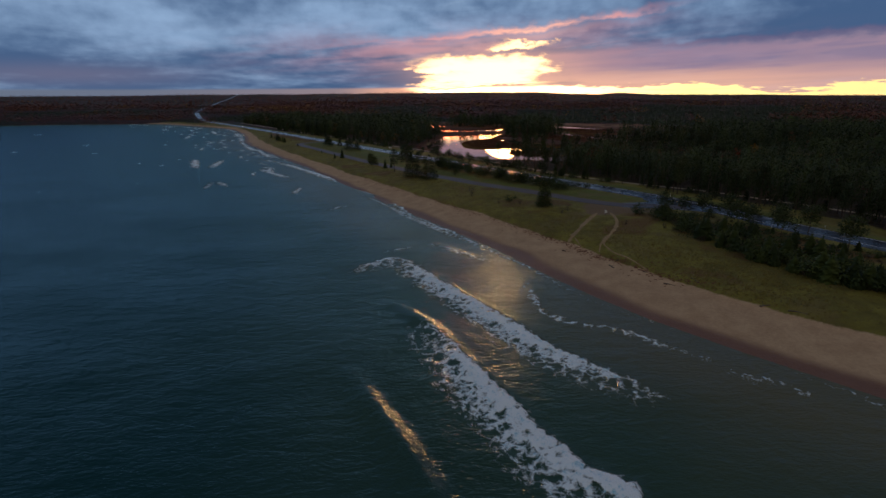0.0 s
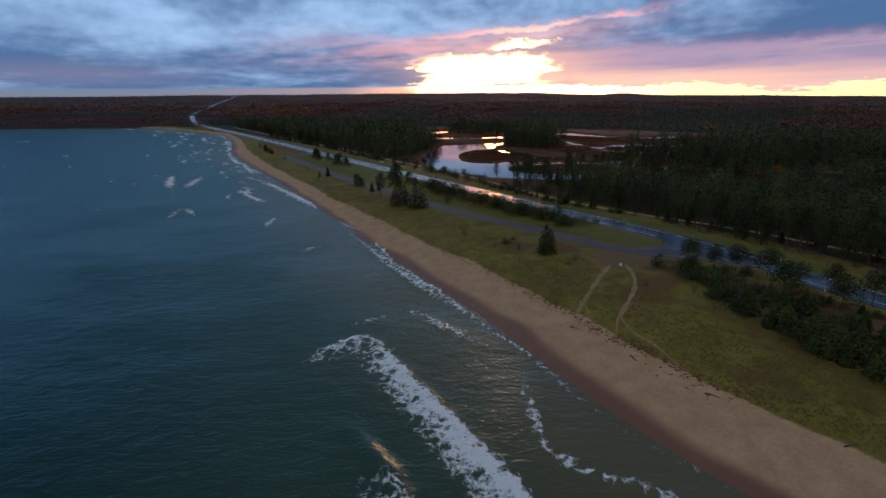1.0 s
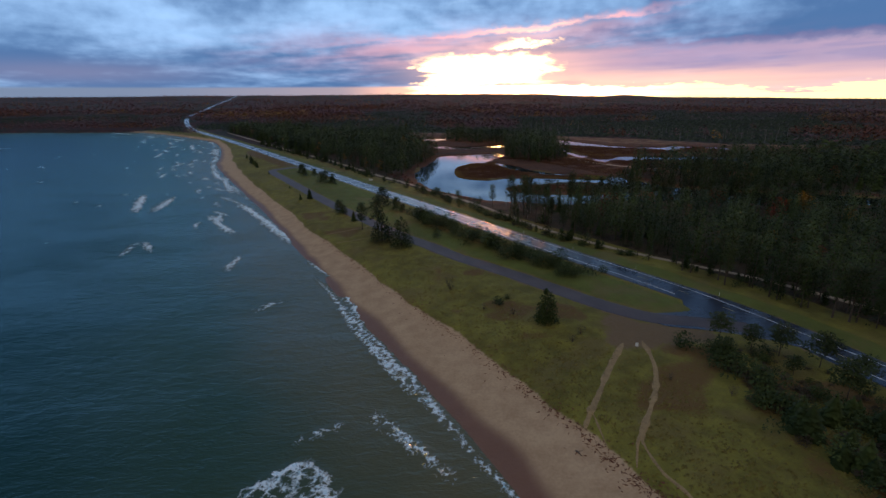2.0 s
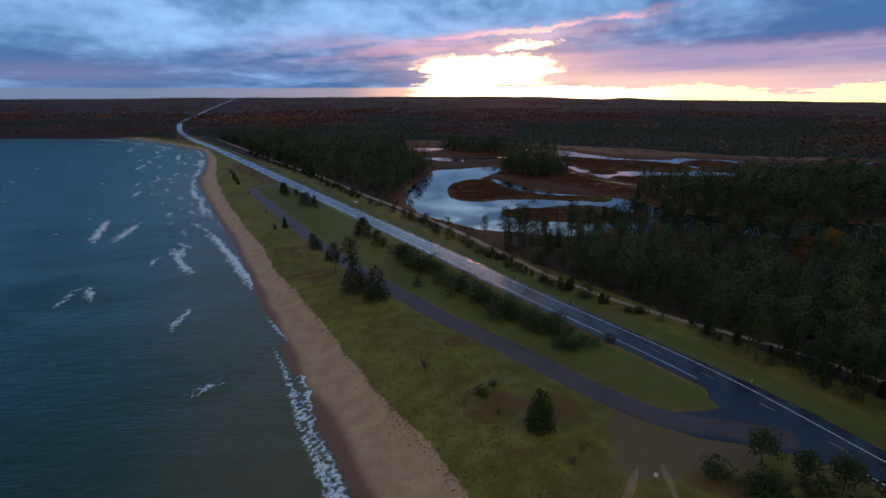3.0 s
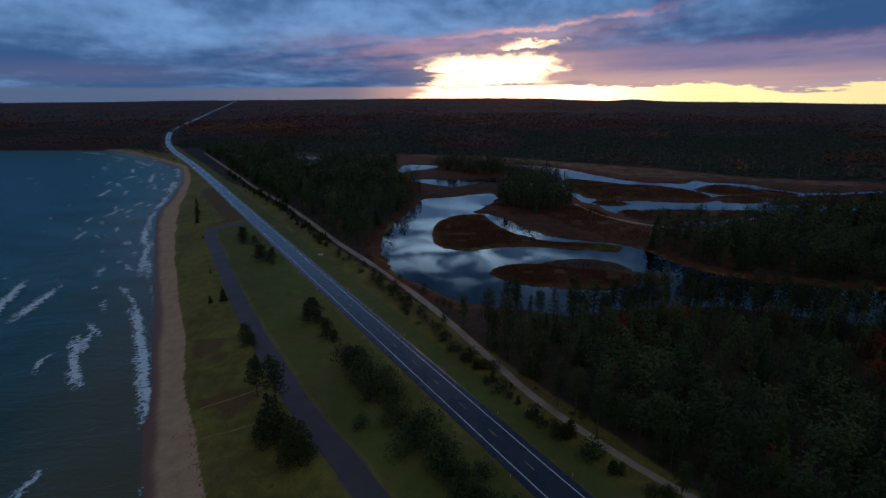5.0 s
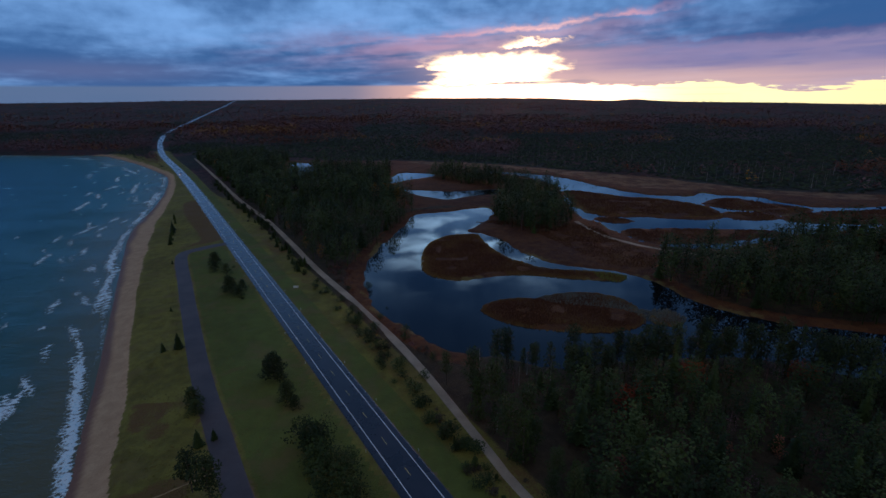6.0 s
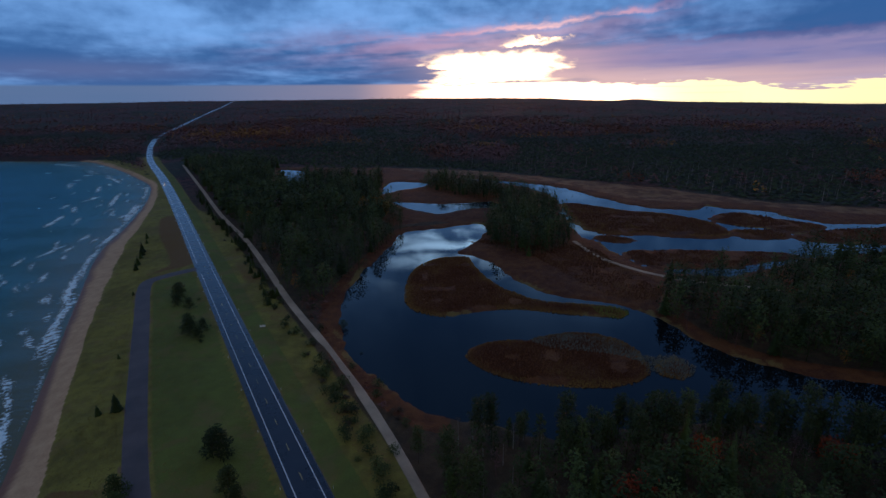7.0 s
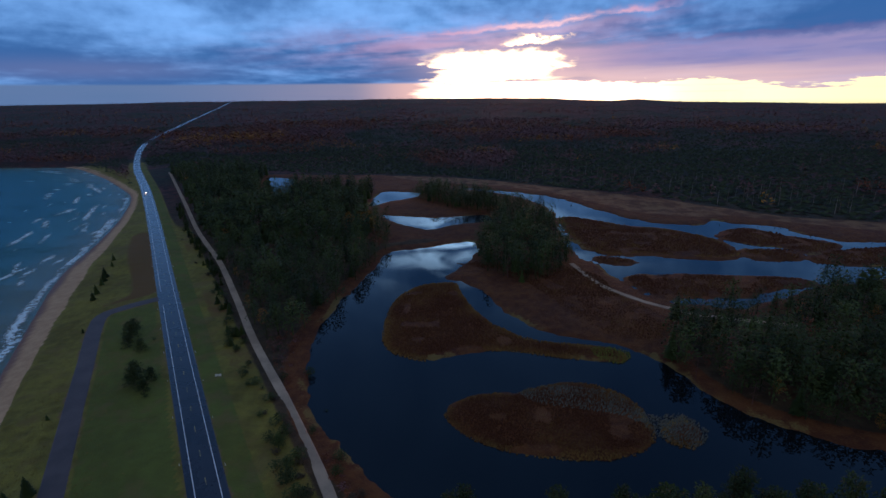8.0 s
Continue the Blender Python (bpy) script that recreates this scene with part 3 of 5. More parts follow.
    zones["wet"] = (1 - ease(s + 2.4 * rough(x, y, 15, 12), 3.0, 9.3)) * ease(x, -720, -640)
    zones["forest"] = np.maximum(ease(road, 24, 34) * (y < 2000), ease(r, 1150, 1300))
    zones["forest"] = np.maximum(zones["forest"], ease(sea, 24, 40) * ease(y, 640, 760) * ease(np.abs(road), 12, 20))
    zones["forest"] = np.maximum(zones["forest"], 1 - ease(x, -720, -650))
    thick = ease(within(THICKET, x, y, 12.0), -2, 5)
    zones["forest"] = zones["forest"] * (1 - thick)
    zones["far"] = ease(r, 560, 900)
    zones["marsh"] = marsh * (road > 8) * (1 - 0.7 * (x > 48) * (x < 230) * (y < 374))
    zones["straw"] = ease(within(STRAW, x, y, 20.0), -5, 5)
    fringe = np.minimum(ease(water, -5.5, -3.5), 1)
    zones["reed"] = fringe * (0.14 + 0.62 * rough(x, y, 22, 14)) * (road > 20)
    between = near & (road < -8) & (road > -60)
    zones["lawn"] = np.where(road < 0, ease(landward, 2, 8) * between, 1 - ease(road, 13, 17)) * (y < 1150)
    zones["heath"] = np.maximum(np.maximum(ease(within(HEATH, x, y, 20.0), -7, 6), thick * (0.45 + 0.35 * rough(x, y, 8, 19))), 0.40 * ease(road, 15, 19) * (1 + 0.45 * rough(x, y, 31, 15) + 0.2 * rough(x, y, 9, 17)))
    dune = ease(s, 22, 28) * (road < -9) * (landward < -3) * (y > 90) * (y < 330)
    zones["heath"] = np.maximum(zones["heath"], 0.60 * dune * ease(rough(x, y, 15, 53) + 0.6 * rough(x, y, 6, 54), 0.10, 0.85))
    path = np.zeros(x.shape)
    for line, w in FOOTPATHS:
        box = (x > line[:, 0].min() - 9) & (x < line[:, 0].max() + 9) & (y > line[:, 1].min() - 9) & (y < line[:, 1].max() + 9)
        path[box] = np.maximum(path[box], 1 - ease(np.abs(distance(line, x[box], y[box])), w * 0.25, w * 0.25 + 1.1))
    zones["path"] = path * 0.40
    bare = (1 - ease(loop, 3.2, 6.0)) * 0.60
    bare = np.maximum(bare, ease(within(CLEARING, x, y, 20.0), -6, 4) * 0.75)
    bare = bare + 0.25 * (bare > 0.02) * rough(x, y, 6, 16)
    zones["bare"] = np.maximum(bare, (1 - ease(np.abs(road), 5.6, 8.2)) * 0.62)
    return z, zones


def height(x, y):
    return fields(np.atleast_1d(np.array(x, float)), np.atleast_1d(np.array(y, float)))[0]


def axis(*parts):
    out = []
    for lo, hi, gap in parts:
        out.extend(np.arange(lo, hi, gap))
    return np.array(out)


def grown(start, stop, gap, rate):
    out, v = [], start
    while abs(v - start) < abs(stop - start):
        gap *= rate
        v += math.copysign(gap, stop - start)
        out.append(v)
    return np.array(out)


def sheet(name, xs, ys, z, mat, zones=None):
    mesh = bpy.data.meshes.new(name)
    nx, ny = len(xs), len(ys)
    gx, gy = np.meshgrid(xs, ys)
    mesh.vertices.add(nx * ny)
    mesh.vertices.foreach_set("co", np.stack([gx, gy, z], -1).astype(np.float32).ravel())
    i = np.arange((ny - 1) * nx).reshape(ny - 1, nx)[:, :-1].ravel()
    quads = np.stack([i, i + 1, i + nx + 1, i + nx], 1)
    mesh.loops.add(quads.size)
    mesh.loops.foreach_set("vertex_index", quads.ravel())
    mesh.polygons.add(len(quads))
    mesh.polygons.foreach_set("loop_start", np.arange(0, quads.size, 4))
    mesh.polygons.foreach_set("use_smooth", np.ones(len(quads), bool))
    mesh.update(calc_edges=True)
    for key, value in (zones or {}).items():
        mesh.attributes.new(key, "FLOAT", "POINT").data.foreach_set("value", value.astype(np.float32).ravel())
    mesh.materials.append(mat)
    return new(name, mesh)


# ---- ground: one sheet from the shore to the ridge ----
GX = np.concatenate([grown(-420, -5200, 2.4, 1.09)[::-1], axis((-420, -150, 3.2), (-150, 130, 1.8), (130, 520, 4.0)), grown(517, 5200, 3.0, 1.09)])
GY = np.concatenate([grown(40, -1500, 1.5, 1.14)[::-1], axis((40, 420, 1.8), (420, 720, 3.0), (720, 1260, 5.5)), grown(1256, 4900, 4.5, 1.06)])
GZ, ZONES = fields(*(a.ravel() for a in np.meshgrid(GX, GY)))
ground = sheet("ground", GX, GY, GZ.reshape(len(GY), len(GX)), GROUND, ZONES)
tagged(ground, "sandy beach, olive dune grass, brown marsh and forest floor", "ground", kind="structure")

# ---- lake with breaking waves ----
BREAKERS = [  # line from south to north, reach of the foam behind, strength, height
    ([(24, 40), (21, 47), (15, 54), (7, 70), (0, 87)], 6.5, 1.0, 0.9), ([(0, 88), (-6, 96), (-11, 103)], 0.5, 0.0, 1.2),
    ([(30, 71), (18, 83), (13, 93), (2, 112), (-11, 134)], 5.6, 0.92, 0.6), ([(-11, 134), (-17, 136), (-23, 130)], 5.0, 0.8, 0.4),
    ([(2, 38), (-2, 48), (-8, 60), (-16, 74)], 0.4, 0.0, 1.3),
    ([(12, 134), (-3, 152)], 2.5, 0.62, 0.3), ([(46, 77), (35, 88), (26, 93), (20, 102), (21, 118)], 1.2, 0.55, 0.1), ([(56, 67), (48, 73)], 1.6, 0.7, 0.2),
    ([(15, 141), (-4, 176), (-28, 215)], 1.0, 0.62, 0.3), ([(-11, 148), (-18, 144)], 1.6, 0.6, 0.3), ([(-14, 196), (-22, 216), (-25, 224)], 1.8, 0.75, 0.3),
    ([(-26, 229), (-37, 242), (-46, 255)], 1.0, 0.65, 0.2), ([(-62, 282), (-71, 299), (-106, 352), (-120, 372)], 3.0, 0.85, 0.4), ([(-120, 372), (-145, 397)], 1.8, 0.7, 0.3),
    ([(-96, 302), (-110, 318), (-125, 339)], 2.4, 0.85, 0.5), ([(-74, 244), (-77, 261)], 2.2, 0.8, 0.5), ([(-47, 206), (-44, 212)], 3.0, 0.75, 0.4),
    ([(-175, 353), (-188, 378), (-202, 405)], 4.0, 0.9, 0.7), ([(-164, 353), (-170, 376), (-176, 398)], 4.5, 0.72, 0.5), ([(-143, 412), (-158, 440), (-175, 478)], 2.2, 0.8, 0.3),
    ([(-265, 561), (-269, 593)], 2.5, 0.8, 0.5), ([(-354, 715), (-374, 743)], 3.0, 0.85, 0.5), ([(-334, 653), (-352, 699)], 3.2, 0.95, 0.7), ([(-380, 733), (-389, 753)], 3.0, 0.9, 0.6),
    ([(-383, 771), (-385, 799)], 4.5, 0.85, 0.6), ([(-334, 744), (-371, 814)], 4.0, 0.85, 0.6), ([(-275, 677), (-309, 752)], 3.0, 0.85, 0.4), ([(-180, 478), (-206, 523)], 3.5, 0.9, 0.5),
    ([(-206, 523), (-228, 566)], 1.8, 0.7, 0.3), ([(-255, 573), (-259, 590)], 2.6, 0.85, 0.5), ([(-266, 605), (-270, 623)], 2.6, 0.85, 0.5), ([(-240, 592), (-252, 628)], 1.8, 0.75, 0.3),
    ([(-424, 898), (-491, 968)], 3.5, 0.8, 0.4), ([(-236, 486), (-246, 512)], 2.4, 0.8, 0.5), ([(-300, 690), (-318, 728)], 2.0, 0.7, 0.4), ([(-410, 830), (-436, 872)], 3.0, 0.8, 0.5),
    ([(-520, 985), (-585, 1050)], 4.0, 0.8, 0.4), ([(-620, 1080), (-700, 1130)], 4.0, 0.75, 0.4), ([(-470, 860), (-500, 905)], 3.0, 0.75, 0.5),
]


def little_breakers():
    """Short whitecaps scattered over the bar, along the line of the beach."""
    pick, out = random.Random(5), []
    for k in range(72):
        i = int(np.searchsorted(SHORE[:146, 1], 300 + 830 * (k + pick.random()) / 72))
        a, b = SHORE[i - 1], SHORE[i]
        t = (b - a) / np.linalg.norm(b - a)
        off, half = pick.uniform(6, 85) * (0.45 + 0.55 * pick.random()), pick.uniform(2.5, 8) * (1 + i / 260)
        c = a + np.array((-t[1], t[0])) * off
        w = t + np.array((-t[1], t[0])) * pick.uniform(-0.25, 0.35)
        out.append(([tuple(c - w * half), tuple(c + np.array((-t[1], t[0])) * 0.6), tuple(c + w * half)], pick.uniform(0.9, 2.4), pick.uniform(0.66, 0.92), 0.35))
    for lo, hi, off in ((398, 452, 2.5), (446, 520, 4.0), (512, 590, 2.5), (582, 660, 3.5), (655, 760, 3.0), (770, 880, 3.5), (232, 262, 2.0), (150, 190, 2.5)):
        i, j = (int(np.searchsorted(SHORE[:146, 1], v)) for v in (lo, hi))
        line = [tuple(p + np.array((-0.86, -0.5)) * (off + 0.8 * math.sin(p[1] * 0.13))) for p in SHORE[i:j]]
        if len(line) > 2:
            out.append((line, 1.1 + lo / 520, 0.66, 0.3))
    return out


def build_lake_sheet():
    xs = np.concatenate([grown(-440, -5200, 2.0, 1.10)[::-1], axis((-440, -130, 2.2), (-130, 70, 1.1), (70, 400, 12.0)), [900]])
    ys = np.concatenate([grown(20, -1500, 0.9, 1.2)[::-1], axis((20, 300, 1.1), (300, 640, 1.8), (640, 1200, 4.0)), [1260]])
    x, y = np.meshgrid(xs, ys)
    sea = -distance(SHORE, x.ravel(), y.ravel()).reshape(x.shape)
    u, v = x * 0.86 + y * 0.5, -x * 0.5 + y * 0.86
    calm = ease(sea, -2, 60) * (1 - ease(np.hypot(x, y - 250), 500, 1100))
    z = calm * (0.05 * rough(u, v * 0.45, 5.5, 21) + 0.04 * rough(u, v * 0.5, 2.6, 22) + 0.02 * np.sin(u / 4.1 + 1.5 * rough(x, y, 40, 23)))
    z += 0.05 * ease(-sea, -3, 6)
    foam = np.zeros(x.shape)
    for points, reach, strength, tall in BREAKERS + little_breakers():
        line = spline(points, step_len=3)
        pad = 5 * reach + 6
        box = (x > line[:, 0].min() - pad) & (x < line[:, 0].max() + pad) & (y > line[:, 1].min() - pad) & (y < line[:, 1].max() + pad)
        bx, by = x[box], y[box]
        d = distance(line, bx, by) + (0.8 if strength else 0.25) * rough(bx, by, 5, 31) + (0.5 if strength else 0.0) * rough(bx, by, 2.2, 32)
        ends = np.minimum(np.hypot(bx - line[0, 0], by - line[0, 1]), np.hypot(bx - line[-1, 0], by - line[-1, 1]))
        taper = 0.35 + 0.65 * ease(ends, 0.5, 7 + 0.12 * np.linalg.norm(line[-1] - line[0]))
        z[box] += tall * taper * np.where(d > 0, np.exp(-(d / 0.9) ** 2), np.exp(-(d / 2.4) ** 2))
        if strength:
            rest = 0.44
            behind = np.where(d > 0, np.exp(-(d / 0.8) ** 2), (rest + (1 - rest) * np.exp(-(d / (0.36 * reach)) ** 2)) * (1 - ease(-d, 0.7 * reach, 1.6 * reach)))
            foam[box] = np.maximum(foam[box], np.minimum(1, 1.12 * strength) * (0.3 + 0.7 * taper) * behind)
    z += 0.16 * foam * (rough(x, y, 1.9, 33) + rough(x, y, 4.1, 34))
    # swash: thin lace where the water runs up the sand
    swash = np.exp(-((sea - 1.5 - 2.5 * rough(x, y, 19, 41)) / 0.9) ** 2) * (0.24 + 0.46 * rough(x, y, 29, 42))
    foam = np.maximum(foam, swash * (y < 1100))
    flecks = ease(rough(u, v * 0.3, 9, 43) + 0.5 * rough(u, v * 0.5, 3, 44), 1.02, 1.3) * 0.5 * ease(sea, 10, 80) * ease(y, 150, 320)
    foam = np.maximum(foam, flecks)
    foam = np.clip(foam * (1 + 0.24 * ease(y, 200, 340)), 0, 1.15)
    lake = sheet("lake_water", xs, ys, z, LAKE, {"foam": foam, "depth": np.clip(sea / 250, 0, 1)})
    tagged(lake, "dark teal lake with white breaking waves on the beach", "lake", kind="structure")


build_lake_sheet()


def flat_water(name, x0, y0, x1, y1, label):
    mesh = bpy.data.meshes.new(name)
    mesh.from_pydata([(x0, y0, 0.9), (x1, y0, 0.9), (x1, y1, 0.9), (x0, y1, 0.9)], [], [(0, 1, 2, 3)])
    mesh.materials.append(STILL)
    return tagged(new(name, mesh), label, "water", kind="structure")


flat_water("pond_water", -46, 335, 660, 940, "still dark pond and river reflecting the sky")
flat_water("pool_water", -250, 862, -150, 1022, "small still pool among the trees")


# ---- roads ----
def ribbon(name, line, half, mat, lift, thick=0.25, parent=None, crown=0.0, z=None):
    """A paved strip with sloping sides along a line."""
    t = np.gradient(line, axis=0)
    t /= np.linalg.norm(t, axis=1)[:, None]
    n = np.stack([t[:, 1], -t[:, 0]], 1)
    zc = (height(line[:, 0], line[:, 1]) if z is None else z) + lift
    rows = []
    half = np.broadcast_to(np.asarray(half, float), (len(line),))
    rim = np.minimum(0.5, half)
    for off, dz in ((-half - rim, -thick), (-half, 0), (0 * half, crown), (half, 0), (half + rim, -thick)):
        rows.append(np.column_stack([line + n * off[:, None], zc + dz]))
    k, c = len(line), len(rows)
    verts = np.stack(rows, 1).reshape(-1, 3)
    faces = [(i * c + j, i * c + j + 1, (i + 1) * c + j + 1, (i + 1) * c + j) for i in range(k - 1) for j in range(c - 1)]
    mesh = bpy.data.meshes.new(name)
    mesh.from_pydata([tuple(q) for q in verts], [], [f[::-1] for f in faces])
    mesh.materials.append(mat)
    ob = new(name, mesh)
    ob.parent = parent
    return ob


def side_line(line, off):
    t = np.gradient(line, axis=0)
    t /= np.linalg.norm(t, axis=1)[:, None]
    return line + np.stack([t[:, 1], -t[:, 0]], 1) * off


def painted(name, line, half, mat, parent, z):
    t = np.gradient(line, axis=0)
    t /= np.linalg.norm(t, axis=1)[:, None]
    n = np.stack([t[:, 1], -t[:, 0]], 1)
    z = np.broadcast_to(z, (len(line),))
    a, b = np.column_stack([line - n * half, z]), np.column_stack([line + n * half, z])
    k = len(line)
    mesh = bpy.data.meshes.new(name)
    mesh.from_pydata([tuple(q) for q in np.vstack([a, b])], [], [(i, k + i, k + i + 1, i + 1) for i in range(k - 1)])
    mesh.materials.append(mat)
    ob = new(name, mesh)
    ob.parent = parent
    return ob


def build_roads():
    zr = height(ROAD[:, 0], ROAD[:, 1])
    road = ribbon("road", ROAD, 5.4, ASPHALT, 0.10, thick=0.12, crown=0.06)
    tagged(road, "damp dark two-lane asphalt road with white edge lines", "road", kind="structure")
    fine = spline(ROAD[::4], step_len=4)
    zf = height(fine[:, 0], fine[:, 1]) + 0.145
    for off in (-3.6, 3.6):
        line = side_line(fine, off)
        if off < 0:  # the lake-side line stops at both mouths of the loop
            gap_s = np.hypot(fine[:, 0] - 92, fine[:, 1] - 192) < 17
            gap_n = np.hypot(fine[:, 0] + 119, fine[:, 1] - 526) < 11
            keep = ~(gap_s | gap_n)
            start = None
            for i in range(len(fine) + 1):
                if i < len(fine) and keep[i]:
                    start = i if start is None else start
                elif start is not None:
                    if i - start > 2:
                        painted("edge_line", line[start:i], 0.13, LINE, road, zf[start:i])
                    start = None
        else:
            painted("edge_line", line, 0.13, LINE, road, zf)
    length = np.concatenate([[0], np.cumsum(np.linalg.norm(np.diff(fine, axis=0), axis=1))])
    for s in np.arange(8.0, min(length[-1], 1250), 15.24):
        q = np.array([[np.interp(v, length, fine[:, 0]), np.interp(v, length, fine[:, 1])] for v in (s, s + 1.9, s + 3.8)])
        painted("centre_dash", q, 0.07, YELLOW_LINE, road, np.interp([s, s + 1.9, s + 3.8], length, zf) + 0.015)
    far = ribbon("far_road", FAR_ROAD, 5.0, ASPHALT, 0.5, thick=1.0)
    tagged(far, "distant asphalt road climbing through the woods", "road", kind="structure")
    loop = ribbon("parking_road", LOOP, 3.3, OLD_ASPHALT, 0.085, thick=0.12, crown=0.02)
    tagged(loop, "worn brownish asphalt lay-by road between grass strips", "road", kind="structure")
    mouth = spline([(95, 200), (90, 207), (86, 211), (83.5, 206), (82, 200), (78, 194), (72, 193), (66, 192), (70, 185), (80, 182), (90, 178), (99, 172), (104, 173)], True, 2)
    bm = bmesh.new()
    face = bm.faces.new([bm.verts.new((px, py, 4.0)) for px, py in mouth])
    bmesh.ops.triangulate(bm, faces=[face])
    bmesh.ops.recalc_face_normals(bm, faces=bm.faces)
    if sum(f.normal.z for f in bm.faces) < 0:
        bmesh.ops.reverse_faces(bm, faces=bm.faces)
    mesh = bpy.data.meshes.new("apron")
    bm.to_mesh(mesh)
    mesh.materials.append(ASPHALT)
    apron = new("apron", mesh)
    apron.parent = loop
    trail = ribbon("gravel_trail", TRAIL, np.interp(TRAIL[:, 1], [240, 380], [0.9, 1.65]), GRAVEL, 0.15, thick=0.25)
    tagged(trail, "pale gravel track running beside the road", "track", kind="structure")
    for line, w in FOOTPATHS[:7]:
        way = spline(line[::2], step_len=0.8)
        ends = np.minimum(np.arange(len(way)), np.arange(len(way))[::-1]) * 0.8
        wide = w * 0.30 * (0.25 + 0.75 * ease(ends, 0, 3)) * (1 + 0.45 * rough(way[:, 0], way[:, 1], 2.3, 51))
        path = ribbon("footpath", way, wide, SAND_PATH, 0.07, thick=0.16)
        tagged(path, "narrow trodden sand path through the dune grass", "path", kind="structure")
    spur = ribbon("marsh_track", SPUR, 1.6, GRAVEL, 0.25, thick=0.35)
    tagged(spur, "pale gravel track along the marsh", "track", kind="structure")


build_roads()


# ---- trees: shapes ----
def branch(verts, tris, base, way, length, wide, fold, rng):
    """One bough: a folded leaf shape of two triangles."""
    base, way = np.array(base), np.array(way) / np.linalg.norm(way)
    side = np.cross(way, (0, 0, 1))
    side /= np.linalg.norm(side) + 1e-9
    k = len(verts)
    mid = base + way * length * 0.55
    verts += [base, mid + side * wide - np.array((0, 0, fold)), base + way * length, mid - side * wide - np.array((0, 0, fold))]
    tris += [(k, k + 1, k + 2), (k, k + 2, k + 3)]


def spruce_shape(h, r, tiers, per, rng, skirt=0.08, leaf=0.42):
    verts, tris = [], []
    for i in range(tiers):
        f = i / (tiers - 1)
        z = h * (skirt + (0.97 - skirt) * f)
        reach = r * (1 - f) ** 0.85 * (0.85 + 0.3 * rng.random()) + 0.12
        turn = rng.random() * 6.28
        for j in range(per if f < 0.75 else max(4, per - 3)):
            a = turn + 6.283 * (j + 0.5 * rng.random()) / per
            long = reach * (0.7 + 0.5 * rng.random())
            branch(verts, tris, (0, 0, z + 0.25 * long), (math.cos(a), math.sin(a), -0.42 - 0.2 * rng.random()), long * 1.1, long * leaf + 0.05, 0.10 * long, rng)
    k = len(verts)
    verts += [np.array(q) for q in ((0, 0, h), (0.18, 0, h * 0.86), (-0.1, 0.16, h * 0.86), (-0.1, -0.16, h * 0.86))]
    tris += [(k, k + 1, k + 2), (k, k + 2, k + 3), (k, k + 3, k + 1)]
    return np.array(verts), np.array(tris)


def clump_shape(centres, radii, per, size, rng, squash=0.7):
    """Sprays of small leaf faces round the given centres."""
    verts, tris = [], []
    for c, r in zip(centres, radii):
        for _ in range(per):
            d = rng.normal(size=3)
            d /= np.linalg.norm(d)
            at = np.array(c) + d * r * (0.55 + 0.45 * rng.random()) * np.array((1, 1, squash))
            way = d * np.array((1, 1, 0.4)) + rng.normal(size=3) * 0.55
            branch(verts, tris, at, way, size * (0.7 + 0.6 * rng.random()), size * 0.34, size * 0.12, rng)
    return np.array(verts), np.array(tris)


def pine_shape(h, r, count, per, size, rng, low=0.45):
    centres, radii = [], []
    for i in range(count):
        f = low + (1 - low) * (i + 0.5) / count
        a, out = i * 2.4 + rng.random(), r * (0.95 - 0.85 * (f - low) / (1 - low)) * (0.15 + 0.6 * rng.random())
        centres.append((math.cos(a) * out, math.sin(a) * out, h * (f - 0.03)))
        radii.append(r * (0.36 + 0.16 * rng.random()))
    return clump_shape(centres, radii, per, size, rng, 0.55), centres


def bush_shape(h, r, count, per, size, rng):
    centres = [(rng.normal() * r * 0.4, rng.normal() * r * 0.4, h * (0.3 + 0.4 * rng.random())) for _ in range(count)]
    return clump_shape(centres, [r * (0.45 + 0.25 * rng.random()) for _ in centres], per, size, rng, h / r * 0.55)


def stem_shape(points, r0, r1, sides=6):
    """A tapered limb through the points."""
    verts, tris = [], []
    n = len(points)
    for i, p in enumerate(points):
        r = r0 + (r1 - r0) * i / (n - 1)
        for j in range(sides):
            a = 6.283 * j / sides
            verts.append((p[0] + r * math.cos(a), p[1] + r * math.sin(a), p[2]))
    for i in range(n - 1):
        for j in range(sides):
            a, b = i * sides + j, i * sides + (j + 1) % sides
            tris += [(a, b, b + sides), (a, b + sides, a + sides)]
    return np.array(verts, float), np.array(tris)


def joined(*shapes):
    verts, tris, k = [], [], 0
    for v, f in shapes:
        verts.append(v), tris.append(f + k)
        k += len(v)
    return np.vstack(verts), np.vstack(tris)


def tri_mesh(name, verts, tris, mats, which=None, tint=None):
    mesh = bpy.data.meshes.new(name)
    mesh.vertices.add(len(verts))
    mesh.vertices.foreach_set("co", np.asarray(verts, np.float32).ravel())
    mesh.loops.add(tris.size)
    mesh.loops.foreach_set("vertex_index", np.asarray(tris, np.int32).ravel())
    mesh.polygons.add(len(tris))
    mesh.polygons.foreach_set("loop_start", np.arange(0, tris.size, 3))
    if which is not None:
        mesh.polygons.foreach_set("material_index", np.asarray(which, np.int32))
    mesh.update(calc_edges=True)
    if tint is not None:
        mesh.attributes.new("tint", "FLOAT", "POINT").data.foreach_set("value", np.asarray(tint, np.float32))
    for mat in (mats if isinstance(mats, list) else [mats]):
        mesh.materials.append(mat)
    return mesh


def part(name, data, parent, label=""):
    ob = new(name, data)
    ob.parent = parent
    return tagged(ob, label)


